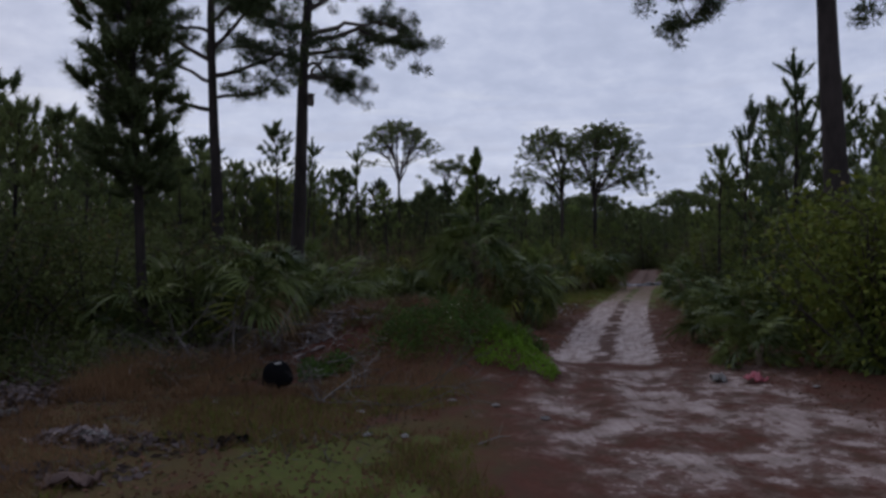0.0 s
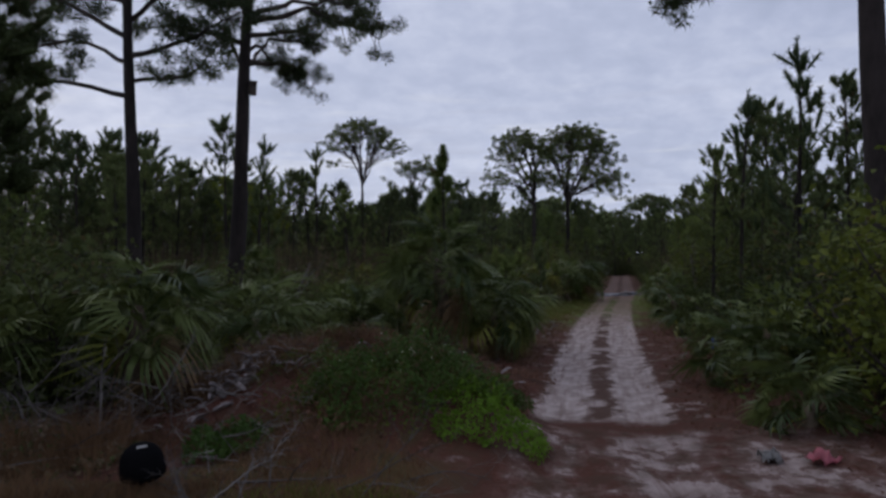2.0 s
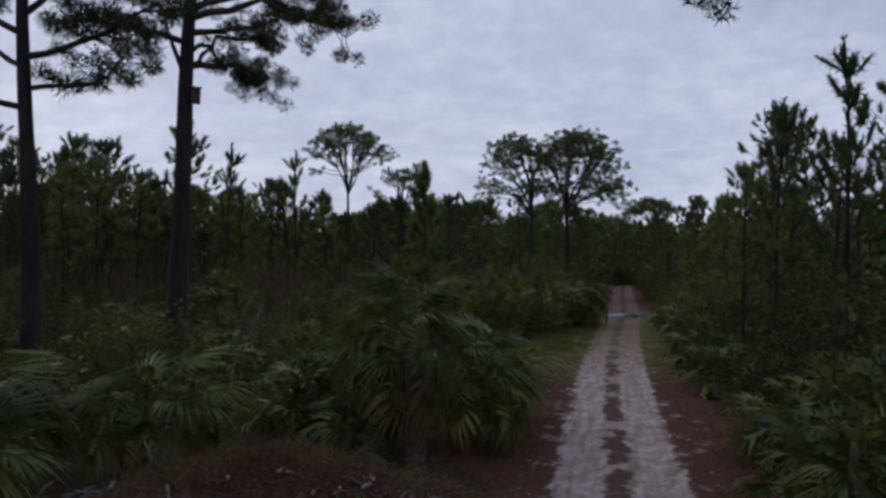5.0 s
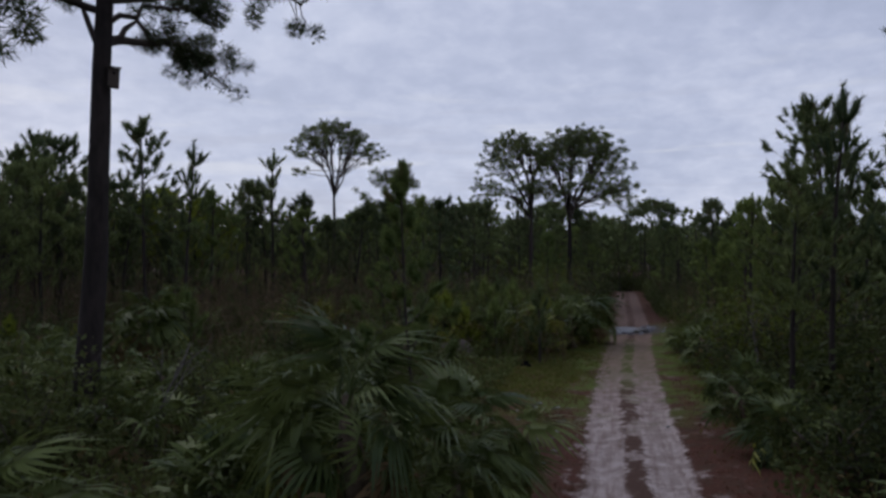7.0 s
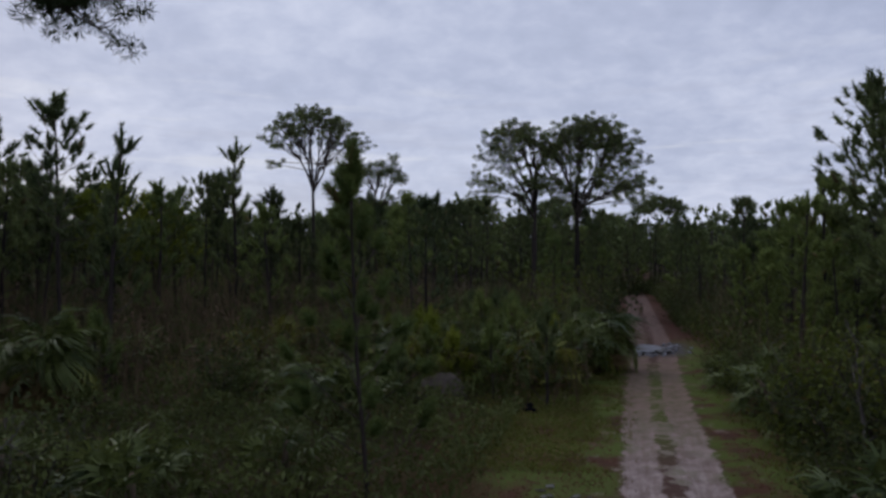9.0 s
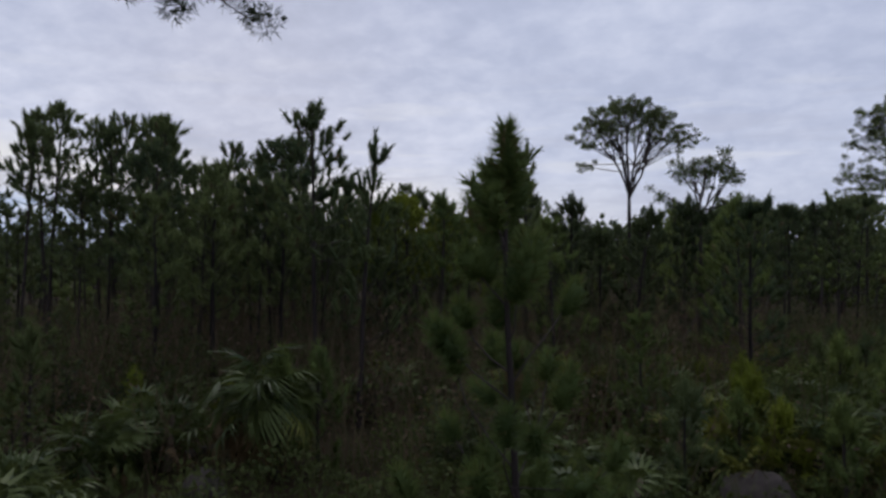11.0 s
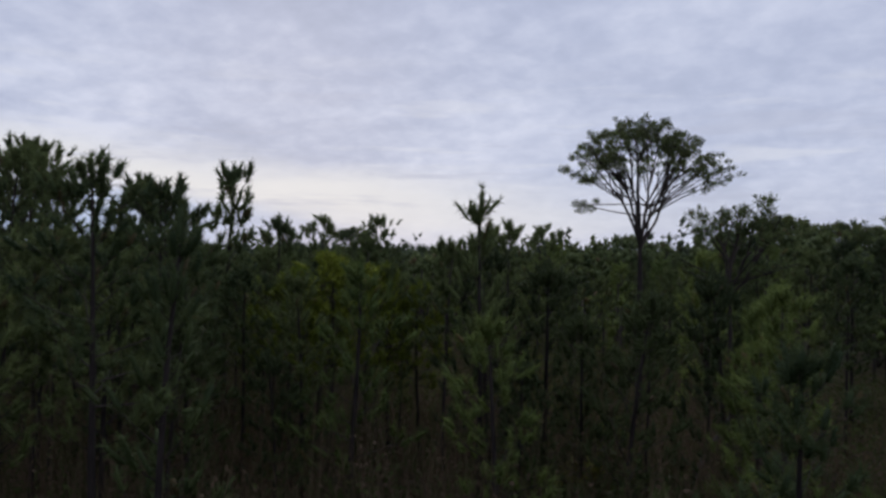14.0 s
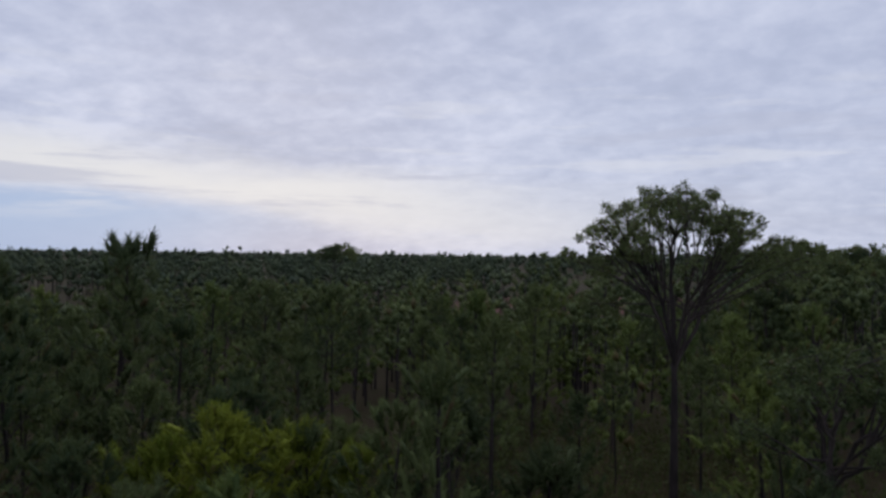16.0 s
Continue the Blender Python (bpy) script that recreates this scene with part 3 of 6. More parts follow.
def big_pine(m, label, rng, height, trunk_r, limbs, count=22, needle=0.24, width=0.026, stem_way=(0, 0, 1), curve=0.008, mat=None, sub=7.5, taper=0.6, ends=()):
    """A tall old pine built limb by limb. limbs: rows of height, azimuth (0 is ahead, 90 to the right), length, rise and how bare it is towards the stem; ends: rows of height, the place where the limb ends, and how bare it is."""
    tree = root("tall_pine", m, label, "tree", "tall pines")
    k = np.linspace(0, 1, 11)
    stem = np.stack((stem_way[0] * height * k + curve * height * np.sin(k * 7) * 0.5, stem_way[1] * height * k + curve * height * np.sin(k * 5), height * k), 1)
    wood = Geo()
    wood.tube(stem, trunk_r * (1 - taper * k) + 0.35 * trunk_r * np.exp(-k * 22), 12, 0.05, rng)
    part("trunk", wood, BARK, tree)
    for z, az, length, rise, bare in list(limbs) + list(ends):
        p = np.array([np.interp(z, stem[:, 2], stem[:, c]) for c in range(3)])
        if (z, az, length, rise, bare) in ends:
            goal = np.array((az, length, rise))
            t = np.linspace(0, 1, 8)[:, None]
            line = p + (goal - p) * t + rng.normal(size=(8, 3)) * 0.14 * np.sin(t * math.pi) + np.array((0, 0, 0.5)) * np.sin(t * math.pi)
            length = float(np.linalg.norm(goal - p))
        else:
            a = radians(az)
            line = bend(p, (math.sin(a), math.cos(a), rise), length, 7, rng, 0.02, 0.15)
        wood, crown = Geo(), Geo()
        wood.tube(line, np.linspace(max(0.03, trunk_r * 0.32 * min(1.2, length / 3)), 0.018, len(line)), 6, 0.06, rng)
        for j in range(int(sub * max(1, length))):
            q = along(line, rng.uniform(bare, 1.0) if j else 1.0)
            w = rng.normal(size=3) * (1, 1, 0.45) + (line[-1] - line[0]) / length * 0.5 + (0, 0, 0.12)
            tw = bend(q, w, rng.uniform(0.25, 0.9) * min(1.2, length / 2.4), 3, rng, 0.05, 0.25)
            wood.tube(tw, (0.018, 0.014, 0.010, 0.006), 3)
            puff(crown, wood, tw[-1], rng.uniform(0.2, 0.34), 6, count, needle, width, rng)
        limb = part("branch", wood, BARK_THIN, tree)
        part("foliage", crown, mat or NEEDLE_DARK, limb)
    return tree


def domed_pine(name, m, label, rng, fork, centre, radius, rise, limbs, puffs, trunk_r, count=12, needle=0.26, width=0.05, low=(), spread=0.5, forks=6, clump=(0.18, 0.32), fill=0.36, aside=0.0):
    """An old pine whose limbs fan out from a fork to a flat dome. fork, centre: heights; rise: height of the dome over its centre; low: extra limbs that hang lower; aside: how far the crown leans to +x."""
    tree = root(name, m, label, "tree", "old crowned pines")
    stem = bend((0, 0, 0), (0, 0, 1), centre - 0.4, 9, rng, 0.0, 0.02)
    k = np.linspace(0, 1, len(stem))
    wood = Geo()
    wood.tube(stem, trunk_r * (1 - 0.68 * k) + 0.3 * trunk_r * np.exp(-k * 22), 9, 0.05, rng)
    part("trunk", wood, BARK, tree)
    goals = []
    for i in range(limbs):
        u = ((i + 0.5) / limbs) ** 0.5
        a = i * 2.39996 + rng.uniform(-0.2, 0.2)
        r = radius * u * rng.uniform(0.9, 1.06)
        goals.append((r * math.sin(a), r * math.cos(a), centre + rise * math.sqrt(max(0.02, 1 - u * u)) * rng.uniform(0.93, 1.0), fork + (centre - fork) * (1 - u) * 0.8 + rng.uniform(0, 0.5)))
    goals += list(low)
    arms = collections.defaultdict(list)
    for g in goals:
        key = "top" if math.hypot(g[0], g[1]) < 0.38 * radius else "low" if tuple(g) in [tuple(q) for q in low] else int((math.atan2(g[0], g[1]) + math.pi) / (2 * math.pi) * forks) % forks
        arms[key].append(g)
    for key, group in arms.items():
        g = np.array(group)
        g[:, 0] += aside
        mean = g[:, :3].mean(0)
        p = np.array([np.interp(g[:, 3].min(), stem[:, 2], stem[:, c]) for c in range(3)])
        t = np.linspace(0, 1, 6)[:, None]
        node_at = p + (mean - p) * (0.62, 0.62, 0.66)
        midp = p + (node_at - p) * (0.40, 0.40, 0.58) + rng.normal(size=3) * 0.2
        main = (1 - t) ** 2 * p + 2 * t * (1 - t) * midp + t * t * node_at + rng.normal(size=(6, 3)) * 0.06 * np.sin(t * math.pi)
        wood, crown = Geo(), Geo()
        wood.tube(main, np.linspace(max(0.05, trunk_r * 0.42), 0.035, 6), 5, 0.05, rng)
        for q in g[:, :3]:
            a0 = along(main, rng.uniform(0.45, 1.0))
            bow = a0 + (q - a0) * (0.5, 0.5, 0.62) + rng.normal(size=3) * 0.25
            line = (1 - t) ** 2 * a0 + 2 * t * (1 - t) * bow + t * t * q
            wood.tube(line, np.linspace(0.035, 0.014, 6), 4, 0.05, rng)
            for j in range(puffs):
                q2 = along(line, rng.uniform(0.6, 1.0) if j else 1.0)
                tw = bend(q2, rng.normal(size=3) * (1, 1, 0.6) + (0, 0, -0.1), rng.uniform(0.2, 0.9) * spread * 2, 2, rng, 0.05, 0.2)
                wood.tube(tw, (0.016, 0.012, 0.008), 3)
                puff(crown, wood, tw[-1], rng.uniform(*clump), 5, count, needle, width, rng, fill)
        limb = part("branch", wood, BARK_THIN, tree)
        part("foliage", crown, NEEDLE, limb)
    return tree


# ---- palms ----
def frond_blade(rng, leaflets, length, droop, width=0.05, stalk_share=1.0, arc=235, hang=0.0):
    """A fan: a stalk and narrow folded leaflets that hang at the tips. It reaches along +y from the origin; hang: how far the blade bends down from the stalk."""
    geo = Geo()
    stalk = rng.uniform(0.8, 1.1) * length * stalk_share
    pts = np.array([(0, 0, 0), (0, stalk * 0.5, stalk * 0.12), (0, stalk, -0.06 * stalk)])
    geo.tube(pts, (0.020, 0.015, 0.010), 3)
    hub = geo.n - 1
    for i in range(leaflets):
        a = (i / (leaflets - 1) - 0.5) * radians(arc) + rng.normal() * 0.03
        L = length * (0.72 + 0.28 * math.cos(a * 0.7)) * rng.uniform(0.85, 1.08)
        d = np.array((math.sin(a), math.cos(a) * math.cos(hang), 0.10 + 0.25 * abs(math.sin(a)) - math.cos(a) * math.sin(hang)))
        d /= np.linalg.norm(d)
        side = np.array((math.cos(a), -math.sin(a), 0))
        sag = droop * rng.uniform(0.5, 1.5)
        rows = []
        for s in (0.35, 0.65, 1.0):
            c = pts[-1] + d * L * s
            c[2] -= sag * L * max(0.0, s - 0.22) ** 2
            c[:2] -= d[:2] * L * 0.25 * sag * max(0.0, s - 0.4) ** 2
            w = width * (1.0, 0.85, 0.0)[len(rows)]
            rows.append((c - side * w * 0.5, c + side * w * 0.5 + (0, 0, w * 0.35)))
        h = hub - geo.n
        geo.add([rows[0][0], rows[0][1], rows[1][0], rows[1][1], rows[2][0]], [(h, 0, 1), (0, 1, 3), (0, 3, 2), (2, 3, 4)])
    return geo


RNG = np.random.default_rng(7)
FRONDS = [frond_blade(RNG, 26, L, dr, w, 1.45, 270, hang).mesh("frond", PALM) for L, dr, w, hang in ((0.56, 1.0, 0.046, 0.7), (0.52, 1.5, 0.044, 1.0), (0.60, 0.9, 0.046, 0.45), (0.52, 1.3, 0.044, 1.25), (0.56, 1.8, 0.044, 0.9))]
FRONDS_DRY = [frond_blade(RNG, 16, 0.52, 1.6, 0.05, 1.2, 200, 1.1).mesh("dry_frond", PALM_DRY) for _ in range(2)]
FRONDS_GOLD = [frond_blade(RNG, 20, 0.56, 1.2, 0.05, 1.3, 260, 0.7).mesh("yellow_frond", PALM_GOLD) for _ in range(2)]


def frond_pose(i, n, rng, base, stem_h, lowest=-35):
    u = (i + 0.5) / n
    elev = 80 - (80 - lowest) * u ** 0.85 + rng.normal() * 9
    return pose(base[0] + rng.normal() * 0.06, base[1] + rng.normal() * 0.06, stem_h * (0.75 + 0.25 * (1 - u)), elev + rng.normal() * 6, rng.normal() * 30, i * 137.5 + rng.normal() * 22)


def palm(x, y, label, rng, fronds, stem_h, size=1.0, dry=3, gold=2, turn=0.0):
    """A fan palm with every frond a part."""
    tree = root("fan_palm", standing(x, y, turn), label, "palm", "fan palms")
    wood = Geo()
    line = bend((0, 0, 0), (rng.normal() * 0.04, rng.normal() * 0.04, 1), stem_h + 0.15, 4, rng, 0, 0.03)
    wood.tube(line, np.array((0.20, 0.17, 0.16, 0.15, 0.06)) * min(1.0, 0.5 + stem_h * 0.4), 9, 0.12, rng)
    part("stem", wood, PALM_TRUNK, tree)
    n = fronds + dry + gold
    for i in range(n):
        which = 0 if i < fronds else 1 if i < fronds + gold else 2
        kind = (FRONDS, FRONDS_GOLD, FRONDS_DRY)[which]
        ob = part(("frond", "yellow_frond", "dry_frond")[which], kind[int(rng.integers(len(kind)))], None, tree)
        ob.matrix_basis = frond_pose(i, n, rng, line[-1], stem_h) @ Matrix.Scale(size * rng.uniform(0.7, 1.2), 4)
    return tree


SMALL = {mat: [frond_blade(RNG, 13, RNG.uniform(0.55, 0.8), RNG.uniform(0.5, 1.4), 0.075, 1.2, 250).mesh("frond", mat) for _ in range(3)] for mat in (PALM, PALM_GOLD, PALM_DRY)}


def palmetto(m, label, rng, fronds, stem_h, mat):
    """A palmetto: a short stem and stiff fans on long stalks."""
    tree = root("palmetto", m, label, "palm", "saw palmettos")
    wood = Geo()
    wood.tube(bend((0, 0, 0), (0.1, 0.1, 1), stem_h + 0.2, 3, rng, 0, 0.1), (0.14, 0.12, 0.10, 0.05), 6, 0.1, rng)
    part("stem", wood, PALM_TRUNK, tree)
    for i in range(fronds):
        dead = i > fronds - 3
        ob = part("dry_frond" if dead else "frond", SMALL[PALM_DRY if dead else mat][i % 3], None, tree)
        ob.matrix_basis = frond_pose(i, fronds, rng, (rng.normal() * 0.25, rng.normal() * 0.25), stem_h * rng.uniform(0.5, 1.1), -20) @ Matrix.Scale(rng.uniform(0.85, 1.2), 4)
    return tree


def shrub(m, label, rng, height, radius, leaves, leaf, mat, stems=8, clump=0.28, name="shrub"):
    """A leafy shrub: forking stems that carry clumps of leaves, with gaps."""
    tree = root(name, m, label, "shrub", "shrubs")
    crown = Geo()
    tips = []
    for i in range(stems):
        wood = Geo()
        az = i * 2.4 + rng.uniform(-0.4, 0.4)
        out = rng.uniform(0.15, 1.0) * radius
        line = bend((0.1 * math.cos(az), 0.1 * math.sin(az), 0), (math.cos(az) * out, math.sin(az) * out, height * rng.uniform(0.55, 1.0)), height * rng.uniform(0.7, 1.05), 5, rng, 0.02, 0.13)
        wood.tube(line, np.linspace(0.03, 0.008, 6), 4)
        for j in range(6):
            q = line[1 + j % 5]
            tw = bend(q, rng.normal(size=3) * (1, 1, 0.4) + (0, 0, 0.3), radius * rng.uniform(0.25, 0.6), 2, rng, 0.03, 0.2)
            wood.tube(tw, (0.012, 0.009, 0.005), 3)
            tips += [tw[-1], tw[1]]
        tips.append(line[-1])
        part("stem", wood, BARK_THIN, tree)
    tips = np.array(tips)
    at = tips[rng.integers(len(tips), size=leaves)] + rng.normal(size=(leaves, 3)) * clump * (1, 1, 0.8)
    at[:, 2] = np.maximum(at[:, 2], 0.03)
    crown.leaves(at, leaf, rng)
    part("foliage", crown, mat, tree)
    return tree


# ---- the tall pines by the track ----
R = np.random.default_rng(11)
big_pine(standing(-7.35, 23.6), "tall dark slash pine with open spreading limbs", np.random.default_rng(40), 12.6, 0.225,
         [(7.0, -90, 3.9, 0.42, 0.45), (7.4, 80, 2.6, 0.3, 0.3), (7.9, -60, 3.2, 0.25, 0.3), (8.1, 100, 3.6, 0.12, 0.3), (8.6, -110, 3.4, 0.5, 0.3), (9.0, 70, 3.4, 0.45, 0.4), (9.5, -75, 3.0, 0.45, 0.3), (9.8, 120, 2.8, 0.5, 0.3), (10.4, 30, 2.6, 0.7, 0.3), (10.8, -120, 2.6, 0.7, 0.3), (11.4, 80, 2.2, 0.8, 0.3), (12, -50, 1.8, 0.9, 0.2)])
box_pine = big_pine(standing(-5.9, 28.5), "tall dark slash pine with a crooked crown", np.random.default_rng(41), 14.5, 0.295,
         [(8.9, -70, 2.9, 1.5, 0.4), (9.9, -100, 3.2, 0.35, 0.4), (10.2, 50, 3.4, 0.3, 0.4), (11.3, -75, 3.6, 0.25, 0.4), (11.9, 60, 3.6, 0.4, 0.35), (12.3, -120, 3.0, 0.5, 0.3), (12.9, 100, 3.0, 0.6, 0.3), (13.4, -50, 2.6, 0.7, 0.3), (14, 130, 2.0, 0.9, 0.2)],
         stem_way=(0.066, 0, 1), taper=0.5, count=26, needle=0.20, width=0.021, ends=((9.2, 2.2, 3.9, 9.3, 0.62), (9.3, 1.6, 2.6, 9.5, 0.55), (9.6, 2.9, 0.9, 9.9, 0.5), (10.6, 5.2, -0.6, 9.9, 0.62), (10.8, 4.5, -0.2, 10.8, 0.6)))
big_pine(standing(9.05, 16.4), "massive reddish-barked pine with a high crown", np.random.default_rng(42), 15.0, 0.31,
         [(8.0, 75, 3.0, 0.25, 0.4), (8.6, 100, 3.4, -0.05, 0.35), (9.2, 30, 3.2, 0.5, 0.4), (9.8, 120, 3.0, 0.5, 0.3), (10.6, 80, 3.4, 0.5, 0.3), (11.6, 110, 3.0, 0.6, 0.3), (12.5, 20, 2.6, 0.7, 0.3), (13.6, -30, 2.2, 0.9, 0.3)],
         stem_way=(-0.025, 0, 1), ends=((9.2, -2.2, 3.6, 8.3, 0.62), (9.8, -3.2, 3.4, 9.3, 0.6)))
domed_pine("umbrella_pine", standing(-3.8, 66.2), "lone flat-topped pine with bare forks and an umbrella crown", np.random.default_rng(43), 8.8, 11.9, 3.4, 2.6, 66, 7, 0.19, 12, 0.13, 0.026,
           ((-3.0, 0.3, 11.0, 8.8), (-2.6, -0.6, 10.8, 8.8), (-2.6, -1.3, 12.8, 9.4), (-3.1, -1.5, 12.3, 9.2), (2.6, 1.4, 12.7, 9.6), (3.1, 1.6, 12.3, 9.4), (3.6, 0.2, 12.4, 9.4), (3.3, -0.8, 12.0, 9.2), (3.0, 0.6, 12.9, 9.6), (3.8, 0.6, 12.0, 9.3)), 0.27, 6, (0.15, 0.25), 0.48)
domed_pine("broad_pine", standing(11.4, 69.5), "broad open-crowned old pine above the woods", np.random.default_rng(44), 7.6, 10.9, 2.9, 3.2, 40, 8, 0.22, 15, 0.16, 0.034,
           ((-3.0, 0, 9.2, 7.4), (-2.2, -2.0, 8.8, 7.2), (1.5, -2.5, 9.6, 7.8), (-3.3, 0.8, 9.9, 7.6)) + tuple((2.4 * math.sin(k * 2.4), 2.4 * math.cos(k * 2.4), 9.8 + 0.14 * (k % 7), 7.6) for k in range(11)), 0.5, 6, (0.16, 0.26), 0.45, -1.3)
domed_pine("broad_pine", standing(14.75, 70.0), "broad dense round-crowned old pine above the woods", np.random.default_rng(45), 7.2, 10.4, 4.2, 4.1, 72, 9, 0.27, 15, 0.17, 0.036,
           ((4.4, 0, 8.8, 7.2), (4.3, 1, 8.2, 7), (3.6, -2.5, 9.6, 7.8), (-3, -2.5, 9.4, 7.6), (4.5, -1.2, 9.6, 7.4), (4.6, 0.4, 9.0, 7.2), (1.8, -3.6, 9.3, 7.4), (-4.0, -0.6, 9.3, 7.4), (0, -3.9, 9.8, 7.6), (4.2, 1.8, 10.0, 7.6)) + tuple((3.5 * math.sin(k * 2.4), 3.5 * math.cos(k * 2.4), 9.4 + 0.14 * (k % 9), 7.4) for k in range(20)), 0.62, 7, (0.17, 0.29), 0.5, 0.95)
domed_pine("open_pine", standing(0.7, 60.5), "small flat-topped pine with a sparse open crown", np.random.default_rng(49), 6.8, 8.9, 1.8, 1.4, 15, 4, 0.13, 13, 0.20, 0.036,
           ((-2.4, 0, 8.6, 7.2), (-2.1, 0.5, 8.1, 7.0), (1.7, 0.4, 8.3, 7.0), (1.0, -0.8, 8.0, 7.0)), 0.36, 5, (0.20, 0.34), 0.5, 0.2)
round_pine = domed_pine("round_pine", standing(-2.5, 158), "far round-crowned old pine above the woods", np.random.default_rng(48), 8.6, 11.2, 5.4, 3.2, 34, 5, 0.26, 6, 0.45, 0.16, (), 0.8, 5, (0.5, 0.85), 0.6)
for x, y, k in ((5, 166, 0.96), (9.5, 156, 0.88), (16, 172, 1.10), (24, 158, 0.80), (33, 168, 1.08), (44, 164, 0.84), (-14, 190, 0.92), (56, 170, 1.12), (0.8, 148, 0.84), (-46, 240, 0.95), (-92, 170, 0.94)):
    copy_thing(round_pine, standing(x, y, x * 37, k))
pine("young_pine", standing(-5.75, 13.9), "dense young longleaf pine with long fuzzy needles", NEEDLE_DARK, "young pines", np.random.default_rng(46), 8.8, 0.38, 0.85, 74, 5, 90, 0.21, 0.014, 0.09, tuft_len=0.36, rise=0.05, core=0.07)
pine("young_pine", standing(1.76, 30.9), "young longleaf pine with long bottle-brush shoots", NEEDLE_YOUNG, "young pines", np.random.default_rng(47), 6.3, 0.12, 1.65, 27, 2, 240, 0.165, 0.017, 0.034, tuft_len=0.36, rise=0.24, shape=1.5, peak=0.46, core=0.10)

# ---- the woods behind: young pines of several shapes ----
SHAPES = (  # height, bare share, spread, limbs, tufts, needles
    (9.5, 0.45, 1.8, 28, 4, NEEDLE), (10.5, 0.52, 1.9, 28, 4, NEEDLE), (8.0, 0.36, 1.6, 30, 3, NEEDLE), (6.5, 0.06, 1.4, 30, 3, NEEDLE_YOUNG),
    (7.5, 0.50, 1.9, 32, 4, NEEDLE_LIME), (11.0, 0.58, 1.9, 26, 4, NEEDLE), (7.0, 0.10, 1.6, 30, 3, NEEDLE_YOUNG), (9.0, 0.30, 1.1, 20, 2, NEEDLE), (9.5, 0.30, 2.6, 40, 5, NEEDLE), (7.2, 0.10, 1.8, 40, 3, NEEDLE_DARK))
SPOTS = ((-20.6, 49.4), (-9.6, 43.6), (-11, 57), (0.6, 44.2), (-12.6, 55.4), (-26.1, 52.2), (-3.6, 50.5), (12.0, 28.8), (-17.4, 51.7), (-5.0, 57.4))
MASTERS = []
for (h, bare, spread, limbs, tufts, mat), spot in zip(SHAPES, SPOTS):
    label = {NEEDLE: "slender slash pine with dark green tufted crown", NEEDLE_YOUNG: "young slash pine with fresh green tufts", NEEDLE_DARK: "young pine with dark thick-tufted shoots to the ground", NEEDLE_LIME: "pine with bright yellow-green tufted crown"}[mat]
    want = {(-17.4, 51.7): 10.8, (-9.6, 43.6): 10.4, (0.6, 44.2): 4.1, (-26.1, 52.2): 12.4, (-12.6, 55.4): 8.3, (12.0, 28.8): 8.1, (-20.6, 49.4): 9.6, (-5.0, 57.4): 8.2}.get(spot, h)
    MASTERS.append((h, pine("slash_pine", standing(*spot, 0, (want - 0.4) / h), label, mat, "pine woods", R, h, bare, spread, limbs, tufts + 1, 34, 0.21, 0.032, 0.08, tuft_len=0.62 if spread < 1.2 else 0.40, rise=0.34 if spread < 1.2 else 0.18, peak=0.34, core=0.065)))


def plant(i, x, y, height):
    h, ob = MASTERS[i]
    return copy_thing(ob, standing(x, y, R.uniform(0, 360), (height - 0.3) / h / ob.scale.x, R.normal() * 1.2))


